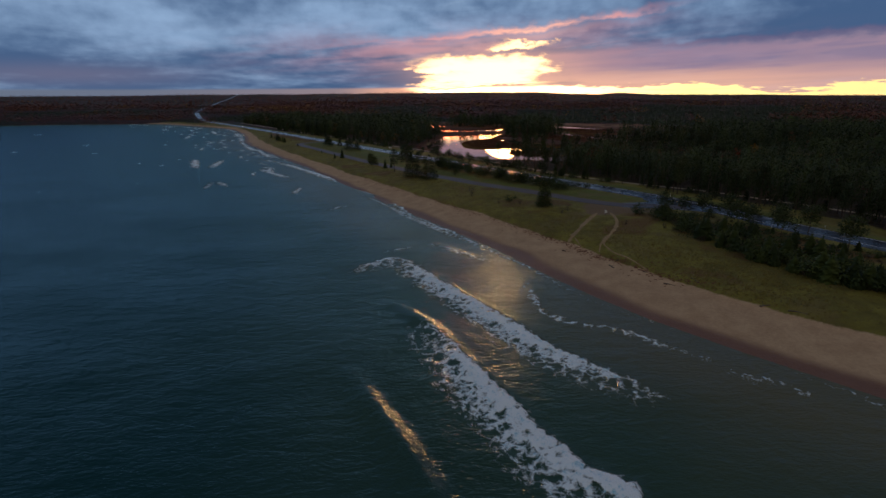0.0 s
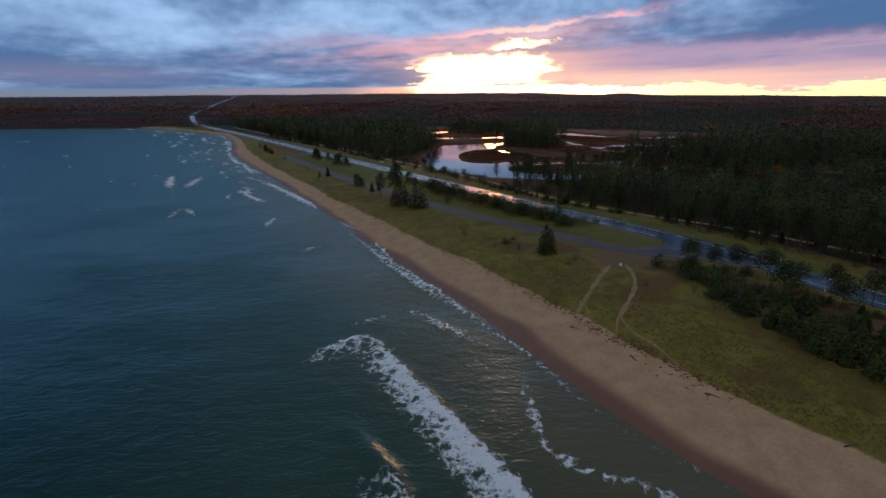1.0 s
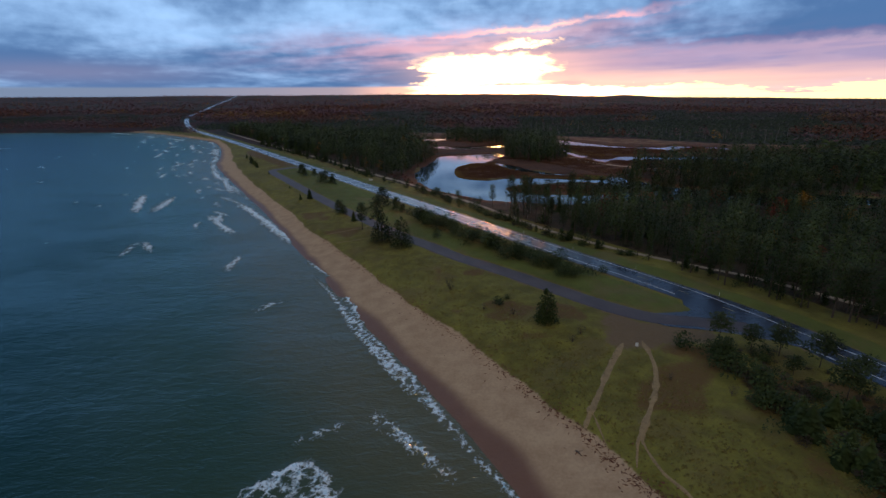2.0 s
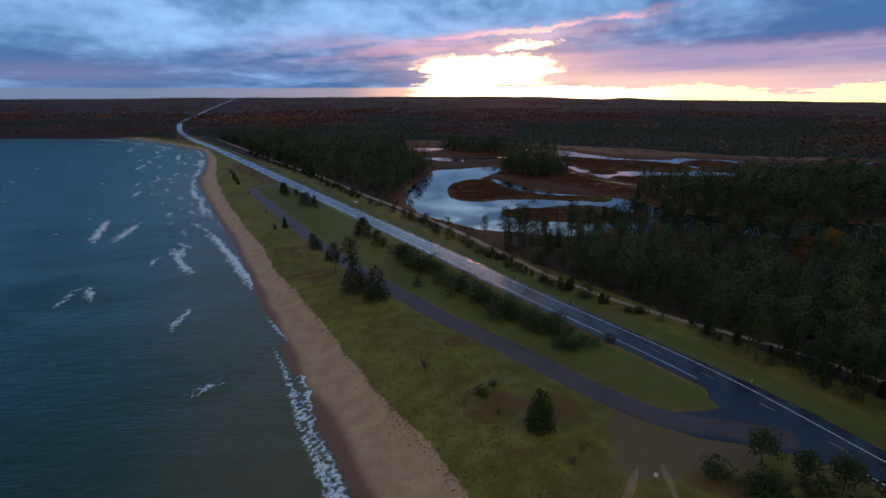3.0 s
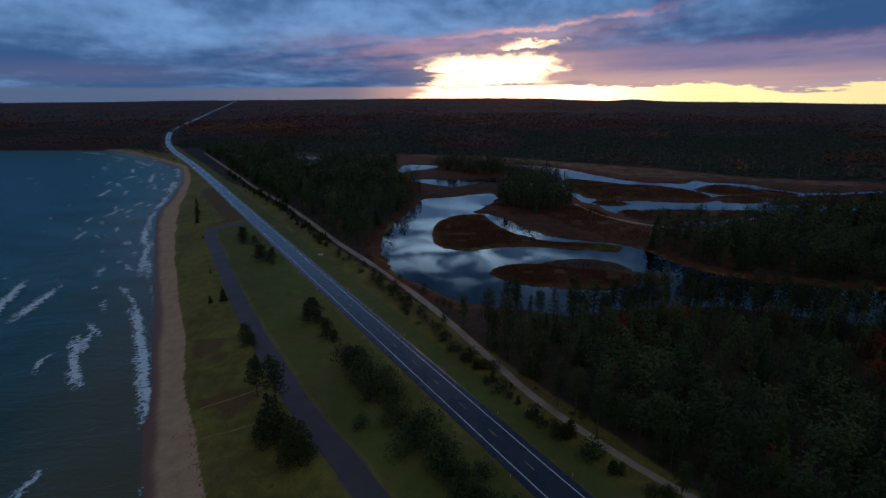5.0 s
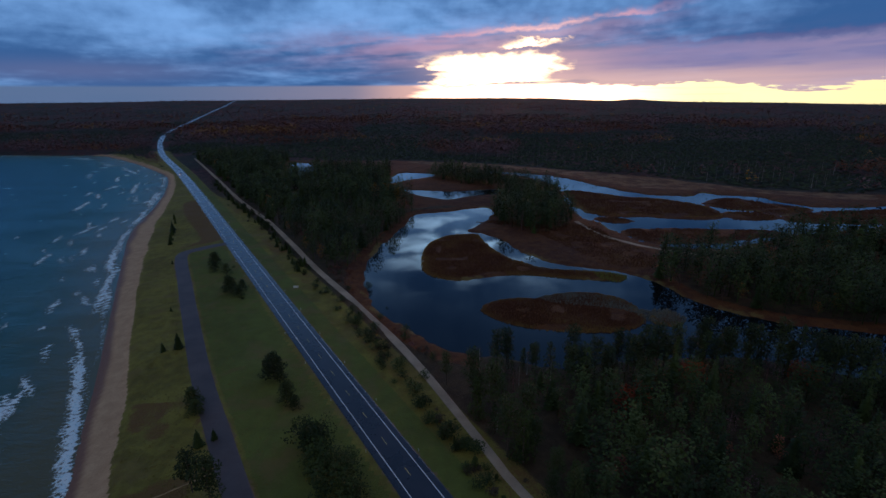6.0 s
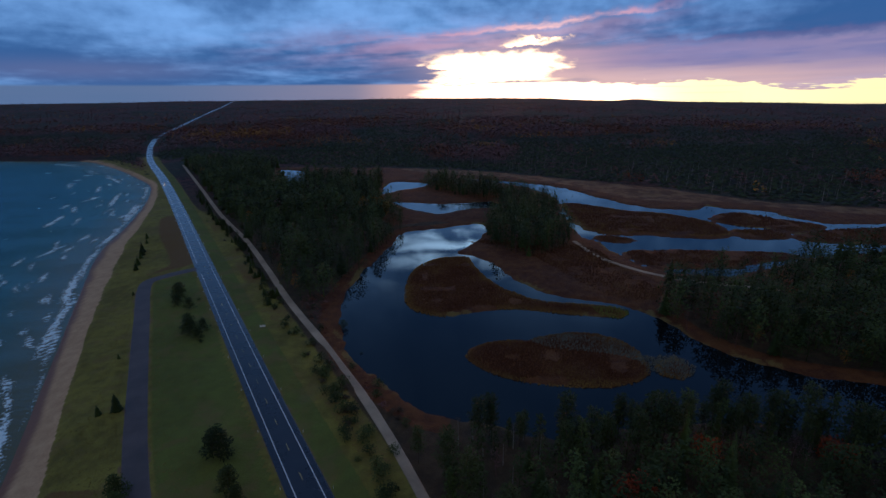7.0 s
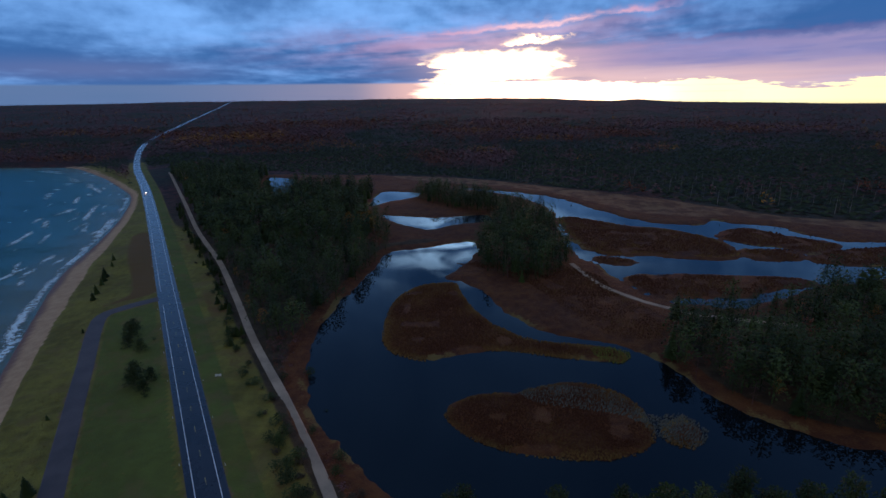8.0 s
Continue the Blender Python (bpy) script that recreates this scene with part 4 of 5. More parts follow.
def tree_thing(name, trunk, crown, leaf, bark, label, category, limbs=None):
    root = new(name)
    part("trunk", tri_mesh("trunk", *trunk, bark), root)
    for limb in limbs or ():
        part("limb", tri_mesh("limb", *limb, bark), root)
    part("crown", tri_mesh("crown", *crown, leaf), root)
    return tagged(root, label, category)


RNG = np.random.default_rng(7)


def make_spruce(h, r, label, tiers=13, per=9, name="spruce_tree"):
    return tree_thing(name, stem_shape([(0, 0, -0.4), (0, 0, h * 0.5), (0, 0, h * 0.93)], 0.018 * h, 0.01), spruce_shape(h, r, int(tiers * 1.3), per + 2, RNG, 0.05, 0.36), NEEDLES, BARK, label, "tree")


def make_pine(h, r, label, low=0.4, count=16):
    crown, centres = pine_shape(h, r, int(count * 1.6), 40, 0.06 * r + 0.30, RNG, low)
    limbs = [stem_shape([(0, 0, c[2] - 0.12 * h), (c[0] * 0.6, c[1] * 0.6, c[2] - 0.05 * h), c], 0.012 * h * 0.6, 0.02, 4) for c in centres[:7]]
    return tree_thing("pine_tree", stem_shape([(0, 0, -0.4), (0.1, 0.05, h * 0.4), (0, 0, h * 0.95)], 0.017 * h, 0.03), crown, PINE, BARK, label, "tree", limbs)


def make_spreading_pine(h, r, label, low=0.45, count=15):
    """A pine of flat, separate plates of needles on crooked limbs."""
    centres, radii = [], []
    for i in range(count):
        f = low + (0.97 - low) * (i + 0.5) / count
        a, out = i * 2.4 + RNG.normal() * 0.3, r * math.sqrt(1.03 - (f - low) / (1 - low)) * RNG.uniform(0.25, 0.85)
        centres.append((math.cos(a) * out, math.sin(a) * out, h * f))
        radii.append(r * RNG.uniform(0.26, 0.42))
    crown = clump_shape(centres, radii, 62, 0.06 * r + 0.36, RNG, 0.46)
    limbs = [stem_shape([(0, 0, c[2] - 0.10 * h), (c[0] * 0.6, c[1] * 0.6, c[2] - 0.06 * h), c], 0.007 * h, 0.02, 4) for c in centres]
    return tree_thing("pine_tree", stem_shape([(0, 0, -0.4), (0.15, 0.08, h * 0.4), (0, 0, h * 0.95)], 0.016 * h, 0.03), crown, PINE, BARK, label, "tree", limbs)


def make_cone_pine(h, r, label):
    """A dense conifer, bushy down to the ground."""
    centres, radii = [], []
    for f in np.linspace(0.06, 0.95, 11):
        reach = r * (1.02 - f) ** 0.55
        for k in range(max(1, int(7 * (1 - f)) + 1)):
            a = k * 6.283 / max(1, int(7 * (1 - f)) + 1) + f * 9 + RNG.normal() * 0.3
            centres.append((math.cos(a) * reach * 0.62, math.sin(a) * reach * 0.62, h * f * (1 + 0.03 * RNG.normal())))
            radii.append(max(0.35, reach * 0.42))
    crown = clump_shape(centres, radii, 60, 0.05 * r + 0.36, RNG, 0.8)
    return tree_thing("pine_tree", stem_shape([(0, 0, -0.4), (0, 0, h * 0.5), (0, 0, h * 0.93)], 0.018 * h, 0.02), crown, NEEDLES, BARK, label, "tree")


def make_plume(h, r, label, name="pine_tree", low=0.12, blunt=0.55):
    """A soft upright conifer: sprays in a ragged column under a blunt tip."""
    centres, radii = [], []
    for k in range(17):
        f = low + (0.95 - low) * (k + 0.5) / 17
        reach = r * (1.04 - f) ** blunt
        a = k * 2.4 + RNG.normal() * 0.4
        out = reach * RNG.uniform(0.25, 0.62)
        centres.append((math.cos(a) * out, math.sin(a) * out, h * f))
        radii.append(max(0.4, reach * RNG.uniform(0.42, 0.60)))
    crown = clump_shape(centres, radii, 24, 0.05 * r + 0.42, RNG, 0.95)
    return tree_thing(name, stem_shape([(0, 0, -0.4), (0.05, 0, h * 0.5), (0, 0, h * 0.93)], 0.016 * h, 0.02), crown, NEEDLES, BARK, label, "tree")


def make_bush(h, r, leaf, label, name="bush", count=7, per=30):
    crown = bush_shape(h, r, count, int(per * 1.2), 0.13 * r + 0.18, RNG)
    return tree_thing(name, stem_shape([(0, 0, -0.3), (0.05, 0, h * 0.5)], 0.06, 0.02, 5), crown, leaf, BARK, label, "bush")


def make_bare_bush(h, r, label):
    root = new("bare_bush")
    for i in range(11):
        a = i * 2.4
        tip = (math.cos(a) * r * RNG.uniform(0.4, 1), math.sin(a) * r * RNG.uniform(0.4, 1), h * RNG.uniform(0.7, 1))
        part("stem", tri_mesh("stem", *stem_shape([(0, 0, -0.2), (tip[0] * 0.4, tip[1] * 0.4, tip[2] * 0.5), tip], 0.05, 0.01, 4), BARK), root)
    part("spray", tri_mesh("spray", *bush_shape(h * 1.1, r, 8, 26, 0.35, RNG), SCRUB), root)["kind"] = "stuff"
    return tagged(root, label, "bush")


def stand(thing, x, y, turn=0.0, size=1.0, sink=0.0, z=None):
    thing.matrix_basis = pose(x, y, (height(x, y)[0] if z is None else z) - sink, 0, 0, turn) @ Matrix.Diagonal((size, size, size, 1))


def again(thing, places, group):
    """Stands the thing at the first place and copies of it at the rest: x, y, size."""
    for i, (x, y, size) in enumerate(places):
        m = pose(x, y, height(x, y)[0] - 0.1, 0, 0, (i * 137 + 31) % 360) @ Matrix.Diagonal((size, size, size, 1))
        if i:
            thing.scale = (1, 1, 1)
            ob = copy_thing(thing, pose(0, 0, 0))
            ob.matrix_basis = m
        else:
            first, ob = m, thing
        tagged(ob, group=group)
    thing.matrix_basis = first


# ---- single trees and bushes on the dunes, round the lay-by and on the median ----
again(make_cone_pine(10.0, 3.6, "dark green bushy pine tree alone on the dune grass"), [(38.5, 187, 1.0)], "dune trees")
again(make_cone_pine(13.5, 6.0, "broad dark bushy pine in a pair on the grass"), [(-17, 270, 1.0), (-8, 262, 0.95)], "dune trees")
again(make_spruce(7.6, 2.3, "small dark green spruce on the grass strip", 13, 9), [(-75, 368, 1.0), (-36.5, 308, 0.82), (-33, 311, 0.55), (-99, 405, 0.35), (-80, 365, 0.6)], "dune trees")
again(make_spreading_pine(17.0, 5.2, "tall dark pine tree with an open crown", 0.40, 20), [(-21, 284, 1.0), (-29, 290, 0.8)], "dune trees")
again(make_spreading_pine(9.5, 5.0, "bushy pine tree on the grass by the lay-by", 0.10, 26), [(-26, 344, 1.15), (-17, 331, 0.8), (-48, 328, 0.75), (-45, 323, 0.6), (-13, 327, 0.5), (-30, 349, 0.55)], "dune trees")
again(make_spreading_pine(11.0, 5.8, "dark pine tree with a loose crown on the median", 0.12, 26), [(-79, 428, 0.85), (-84, 436, 0.7), (-75, 433, 0.55), (-108, 471, 0.85), (-104, 462, 0.6), (-95, 458, 0.6), (-112, 480, 0.65), (-73, 424, 0.5)], "dune trees")
again(make_spruce(9.0, 2.6, "slim dark conifer at the dune edge", 13, 9), [(-186, 563, 1.0), (-182, 556, 0.9), (-178, 548, 0.7), (-170, 532, 0.8), (-165, 522, 0.75), (-139, 478, 0.35), (-205, 600, 0.7), (-196, 585, 0.5)], "dune trees")
again(make_bush(2.6, 2.2, SHRUB, "low dark green juniper bush on the dune"), [(26.5, 201, 1.0), (29.5, 204, 0.6), (70, 173, 1.5), (66, 228, 1.1), (-96, 470, 0.6), (-84, 432, 0.7), (-70, 420, 0.6)], "dune bushes")
again(make_bare_bush(5.0, 2.4, "bare twiggy brown bush on the dune grass"), [(12, 213, 1.0), (30, 192, 0.55), (46, 180, 0.6), (22, 197, 0.45), (60, 158, 0.4), (70, 152, 0.5), (43, 176, 0.5)], "bare bushes")

# the screen of shrubs between the lay-by and the road
SCREEN = []
for i in range(66):
    f = i / 65
    SCREEN.append((-4 + 64 * f + RNG.normal() * 2.8, 314 - 92 * f - 6 * math.sin(f * 3.1) + RNG.normal() * 2.4, RNG.uniform(0.8, 1.4) * (1.25 - 0.40 * f)))
again(make_bush(4.6, 2.9, SHRUB, "dark green leafy shrub in the strip beside the road", "shrub", 9), SCREEN[0::3], "roadside shrubs")
again(make_bush(5.0, 2.7, NEEDLES, "dark bushy young conifer in the strip beside the road", "young_conifer", 11), SCREEN[1::3], "roadside shrubs")
again(make_bush(4.0, 2.6, PINE, "olive green shrub in the strip beside the road", "shrub", 9), SCREEN[2::3], "roadside shrubs")
again(make_bush(2.6, 1.9, GOLD, "yellow autumn shrub beside the road", "shrub"), [(39, 247, 1.0), (47, 238, 0.9), (34, 253, 0.7)], "roadside shrubs")

# open pines and scrub between beach and road in the south
GROVE = [(80, 176, 0.8), (76.5, 167, 0.55), (85, 171, 0.7), (90, 168, 0.85), (96, 163, 0.9), (92, 150, 0.95), (106, 152, 0.8), (110, 144, 0.9), (100, 156, 0.7), (88, 160, 0.5), (99, 140, 0.9), (108, 126, 1.0), (116, 116, 0.9), (122, 104, 1.0), (112, 96, 1.0)]
again(make_spreading_pine(9.5, 5.6, "spreading pine tree with a flat open crown", 0.45), GROVE, "grove pines")
SOUTH = []
while len(SOUTH) < 600:
    py = 172 - 122 * RNG.random()
    px = RNG.uniform(66, 150)
    lone = within(THICKET, np.array([px]), np.array([py]), 20.0)[0]
    if lone > 0.6 and distance(ROAD, np.array([px]), np.array([py]))[0] < -9.5 and (lone < 8 or RNG.random() < 0.5):
        off_road = -distance(ROAD, np.array([px]), np.array([py]))[0]
        SOUTH.append((px, py, RNG.uniform(0.55, 1.2) * (0.42 + 0.58 * ease(np.array(off_road), 16, 30))))
again(make_spruce(6.5, 2.6, "bushy dark fir tree between the dune and the road", 13, 9, "fir_tree"), [s for s in SOUTH[0:150] if s[1] < 146], "grove conifers")
again(make_bush(3.6, 3.0, SHRUB, "dark green scrub between the dune and the road", "scrub_bush"), SOUTH[150:400], "grove shrubs")
again(make_bush(2.0, 1.9, SCRUB, "dry yellow-brown scrub between the dune and the road", "dry_bush"), SOUTH[400:], "grove shrubs")

# bushes on the verge between the road and the track
VERGE = []
while len(VERGE) < 120:
    f = RNG.random()
    i = int(f * (len(TRAIL) - 1))
    px, py = TRAIL[i] + RNG.normal(size=2) * 7.0
    dr = distance(ROAD, np.array([px]), np.array([py]))[0]
    if dr > 15 and 200 < py < 720 and np.min(np.hypot(TRAIL[:, 0] - px, TRAIL[:, 1] - py)) > 5.0:
        VERGE.append((px, py, RNG.uniform(0.5, 1.3)))
while len(VERGE) < 190:
    i = int(np.searchsorted(TRAIL[:, 1], RNG.uniform(255, 500)))
    px, py = TRAIL[i] - np.array((0.84, 0.54)) * RNG.uniform(5.0, 11) + RNG.normal(size=2) * 0.8
    if distance(ROAD, np.array([px]), np.array([py]))[0] > 14:
        VERGE.append((px, py, RNG.uniform(0.5, 1.2) * (1.3 + 0.6 * rough(np.array(px), np.array(py), 24, 91))))
again(make_bush(3.2, 2.6, SHRUB, "dark green shrub on the verge beside the track", "shrub"), VERGE[0::3], "verge shrubs")
again(make_bush(4.0, 2.4, PINE, "bushy olive green shrub on the verge beside the track", "shrub"), VERGE[1::3], "verge shrubs")
again(make_bush(1.6, 1.3, SCRUB, "dry brown shrub on the verge beside the track", "shrub"), VERGE[2::3], "verge shrubs")

# a belt of young conifers along the nearer track
BELT = []
while len(BELT) < 70:
    i = int(np.searchsorted(TRAIL[:, 1], RNG.uniform(170, 335)))
    px, py = TRAIL[i] - np.array((0.84, 0.54)) * RNG.uniform(2.6, 8.5) + RNG.normal(size=2) * 1.2
    if distance(ROAD, np.array([px]), np.array([py]))[0] > 14:
        BELT.append((px, py, RNG.uniform(0.3, 1.2) * (1 + 0.4 * rough(np.array(px), np.array(py), 20, 92))))
again(make_plume(4.4, 1.7, "young dark conifer in the belt beside the track", "young_conifer", 0.05, 0.6), BELT[::2], "track conifers")
again(make_bush(3.0, 2.2, SHRUB, "dark green shrub in the belt beside the track", "shrub"), BELT[1::2], "verge shrubs")

# conifers in the strip between the verge and the track further on
STRIP = []
while len(STRIP) < 90:
    f = RNG.random()
    i = int(np.searchsorted(TRAIL[:, 1], 470 + 330 * f))
    px, py = TRAIL[i] - np.array((0.84, 0.54)) * RNG.uniform(4.5, 10) + RNG.normal(size=2) * 0.8
    if distance(ROAD, np.array([px]), np.array([py]))[0] > 15:
        STRIP.append((px, py, RNG.uniform(0.5, 1.15)))
again(make_spruce(6.5, 2.0, "dark fir tree in the strip beside the track", 11, 8, "fir_tree"), STRIP[:50], "track conifers")
again(make_pine(6.8, 2.3, "bushy dark pine in the strip beside the track", 0.2, 11), STRIP[50:], "track conifers")

# ---- woods ----
W_SOUTH = spline([(36, 345), (44, 326), (52, 306), (62, 285), (78, 259), (92, 237), (112, 204), (130, 172), (152, 128), (192, 62), (262, -30), (700, -250), (900, 100), (900, 420), (520, 430), (330, 372), (290, 340), (245, 340),
                  (196, 350), (150, 363), (112, 361), (84, 354), (60, 363), (44, 357)], True)
W_WEST = spline([(4, 628), (-6, 580), (-14, 535), (-21, 500), (-26, 474), (-36, 470), (-50, 484), (-62, 506), (-98, 566), (-160, 660), (-230, 772), (-330, 930), (-420, 1070), (-330, 1090), (-250, 1040),
                 (-245, 1010), (-180, 868), (-160, 930), (-80, 900), (-48, 880), (-50, 790), (-26, 735), (-6, 690)], True)
W_NECK = spline([(76, 625), (76, 588), (90, 560), (108, 555), (132, 574), (144, 606), (148, 665), (148, 720), (130, 772), (92, 822), (34, 878), (-16, 868), (14, 826), (58, 775), (100, 735), (90, 690)], True)
W_EAST = spline([(158, 452), (166, 434), (178, 417), (194, 405), (218, 397), (264, 384), (320, 390), (520, 440), (900, 430), (900, 560), (460, 546), (345, 545), (290, 534), (262, 522), (226, 509), (203, 508), (176, 497)], True)
W_NORTH = spline([(-430, 1095), (-340, 1110), (-160, 1042), (-38, 1032), (70, 1000), (180, 922), (268, 858), (340, 792), (396, 742), (470, 712), (580, 692), (900, 640), (1500, 600), (1500, 1150), (600, 1290), (0, 1420), (-560, 1300), (-480, 1160)], True)
W_COAST = spline([(-300, 800), (-388, 930), (-470, 1030), (-530, 1120), (-590, 1220), (-670, 1330), (-760, 1420), (-1300, 1400), (-1800, 1200), (-1500, 1150), (-1000, 1205), (-740, 1186), (-650, 1172),
                  (-520, 1056), (-430, 965), (-372, 885), (-320, 795)], True)


def scatter(area, gap, keep=None):
    lo, hi = area.min(0), area.max(0)
    gx, gy = np.meshgrid(np.arange(lo[0], hi[0], gap), np.arange(lo[1], hi[1], gap))
    x = (gx + RNG.uniform(-0.48, 0.48, gx.shape) * gap).ravel()
    y = (gy + RNG.uniform(-0.48, 0.48, gy.shape) * gap).ravel()
    ok = inside(area, x, y)
    x, y = x[ok], y[ok]
    lines = [(ROAD, 14.0), (TRAIL, 2.8), (SPUR, 3.5)]
    ok = np.ones(x.shape, bool)
    for line, wide in lines:
        ok &= np.abs(distance(line, x, y)) > wide
    for basin in (POND, POOL, CHANNEL, CHANNEL_B):
        ok &= within(basin, x, y, 5.0) < -1.5
    if keep is not None:
        ok &= keep(x, y)
    ok &= rough(x, y, 13, 83) + 0.5 * rough(x, y, 31, 84) < 0.95
    return x[ok], y[ok]


def forest(name, x, y, shapes, sizes, mats, share, label, stretch=(0.8, 1.2), ground_z=None, kind=None, swell=np.ones(1)):
    """Many trees joined to one mesh. share: how much of each shape there is."""
    z = height(x, y) if ground_z is None else ground_z
    if kind is None:
        kind = RNG.choice(len(shapes), len(x), p=np.array(share) / sum(share))
    tall = swell * (1 + 0.16 * rough(x, y, 26, 81) + 0.12 * rough(x, y, 9, 82))
    all_v, all_t, all_m, all_k, k = [], [], [], [], 0
    for s, (v, t) in enumerate(shapes):
        at = np.flatnonzero(kind == s)
        if not len(at):
            continue
        tall = np.broadcast_to(tall, x.shape)
        turn, size = RNG.uniform(0, 6.283, len(at)), RNG.uniform(*stretch, len(at)) * sizes[s] * tall[at]
        c, n = np.cos(turn) * size, np.sin(turn) * size
        wide = RNG.uniform(0.95, 1.3, len(at))
        px = x[at, None] + wide[:, None] * (c[:, None] * v[None, :, 0] - n[:, None] * v[None, :, 1])
        py = y[at, None] + wide[:, None] * (n[:, None] * v[None, :, 0] + c[:, None] * v[None, :, 1])
        pz = z[at, None] + size[:, None] * v[None, :, 2] - 0.2
        all_v.append(np.stack([px, py, pz], -1).reshape(-1, 3))
        all_t.append((t[None] + (k + np.arange(len(at)) * len(v))[:, None, None]).reshape(-1, 3))
        all_m.append(np.full(len(at) * len(t), s))
        all_k.append(np.repeat(RNG.random(len(at)), len(v)))
        k += len(at) * len(v)
    mesh = tri_mesh(name, np.vstack(all_v), np.vstack(all_t), mats, np.concatenate(all_m), np.concatenate(all_k))
    return tagged(new(name, mesh), label, "forest", kind="stuff")


MID_SPRUCE = spruce_shape(1.0, 0.18, 9, 7, RNG, 0.08, 0.30)
MID_SPRUCE = (MID_SPRUCE[0] * 13, MID_SPRUCE[1])
SLIM = spruce_shape(14, 1.8, 10, 6, RNG, 0.08, 0.30)
MID_PINE = joined(pine_shape(13, 3.2, 12, 9, 1.0, RNG, 0.26)[0], stem_shape([(0, 0, 0), (0, 0, 12)], 0.16, 0.03, 3))
MID_LEAF = clump_shape([(0, 0, 6), (1.2, 0.4, 8), (-0.9, 0.8, 7.4), (0.1, -0.9, 9.6)], [2.1, 1.8, 1.7, 1.5], 14, 0.85, RNG)
MID_BARE = joined(clump_shape([(0, 0, 6.5), (0.4, 0.2, 9), (-0.3, 0.4, 4.6)], [1.7, 1.3, 1.3], 8, 1.0, RNG, 1.2), stem_shape([(0, 0, 0), (0, 0, 10)], 0.12, 0.02, 3))
KINDS = [MID_SPRUCE, SLIM, MID_PINE, MID_LEAF, MID_BARE, MID_LEAF]
COATS = [NEEDLES_FAR, NEEDLES_FAR, PINE_FAR, RUSSET_FAR, TWIGS_FAR, GOLD_FAR]

# the trees that stand nearest along the track and the pond are single things
near_tall = make_plume(12.5, 2.9, "tall dark soft-crowned conifer at the edge of the wood")
near_slim = make_plume(10.5, 2.2, "slim dark conifer at the edge of the wood", "fir_tree", 0.08, 0.7)
near_pine = make_pine(13.5, 3.4, "tall dark pine at the edge of the wood", 0.42, 15)
near_red = make_bush(3.8, 1.4, RED, "red autumn maple sapling at the edge of the wood", "sapling", 9, 60)
near_gold = make_bush(4.2, 1.5, GOLD, "golden autumn sapling in the wood", "sapling", 9, 60)
sx, sy = scatter(W_SOUTH, 5.0, lambda x, y: (x < 430) & (y > 20) & ((x > 80) | (y < 292) | (RNG.random(x.shape) < 0.45)))
edge = within(W_SOUTH, sx, sy, 60.0) < 13
first = edge & (sx < 230)
first = np.flatnonzero(first)
first = first[np.argsort(np.hypot(sx[first] - 60, sy[first] - 320))][:240]
first = np.isin(np.arange(len(sx)), first)
spots = [(a, b, RNG.uniform(0.75, 1.35) * (1.2 if b > 300 else 1.0)) for a, b in zip(sx[first], sy[first])]
again(near_tall, spots[0::4], "wood edge trees")
again(near_slim, spots[1::4], "wood edge trees")
again(near_pine, spots[2::4] + spots[3::4], "wood edge trees")
again(near_red, [(99, 327, 3.1), (128, 347, 2.3), (167, 345, 2.6), (186, 318, 2.8), (172, 300, 2.4)], "autumn saplings")
again(near_gold, [(201, 322, 3.0), (206, 327, 2.3), (210, 300, 2.3), (150, 268, 1.8), (235, 455, 1.2), (240, 459, 1.0), (-34, 700, 4.3), (-26, 706, 3.8), (-42, 696, 4.0), (-20, 690, 3.4)], "autumn saplings")


def make_birch():
    crown = clump_shape([(0, 0, 6.5), (0.5, 0.2, 9), (-0.4, 0.5, 7.8), (0, 0, 10.6)], [1.5, 1.3, 1.2, 0.8], 40, 0.30, RNG, 1.1)
    return tree_thing("birch_tree", stem_shape([(0, 0, -0.4), (0.15, 0, 5), (0, 0, 11)], 0.17, 0.03), crown, SCRUB, BIRCH, "slender birch with a pale trunk and thin autumn crown", "tree")


again(make_birch(), [(50, 352, 1.0), (55, 355, 0.85), (61, 356, 1.1), (46, 347, 0.8), (53, 340, 0.95), (68, 351, 0.9), (58, 347, 0.9), (64, 343, 0.75), (72, 356, 0.8), (49, 336, 0.7), (57, 328, 0.85), (66, 334, 0.8), (76, 346, 0.9), (54, 318, 0.7), (62, 318, 0.8)], "birches")
rest = ~first
close = rest & (sy > 150) & (sx < 250)
FINE_SPRUCE, FINE_SLIM = spruce_shape(13, 2.5, 15, 10, RNG, 0.08, 0.28), spruce_shape(14, 1.9, 16, 9, RNG, 0.08, 0.28)
FINE_PINE = joined(pine_shape(12.5, 3.7, 13, 14, 0.76, RNG, 0.26)[0], stem_shape([(0, 0, 0), (0, 0, 12)], 0.16, 0.03, 4))
FINE_LEAF = clump_shape([(0, 0, 5), (1.2, 0.4, 7), (-0.9, 0.8, 6.4), (0.1, -0.9, 8.6), (0.4, 0.3, 10)], [2.0, 1.7, 1.6, 1.4, 0.9], 26, 0.6, RNG)
FINE_ROUND = clump_shape([(0, 0, 3.6), (0.9, 0.3, 6.0), (-0.8, 0.6, 5.6), (0.1, -0.7, 8.2), (0.2, 0.2, 10.4)], [2.1, 1.9, 1.9, 1.7, 1.1], 22, 0.68, RNG, 0.95)
FINE_BARE = joined(clump_shape([(0, 0, 6.5), (0.4, 0.2, 9), (-0.3, 0.4, 4.6)], [1.7, 1.3, 1.3], 30, 0.34, RNG, 1.2), stem_shape([(0, 0, 0), (0, 0, 11)], 0.13, 0.02, 4))
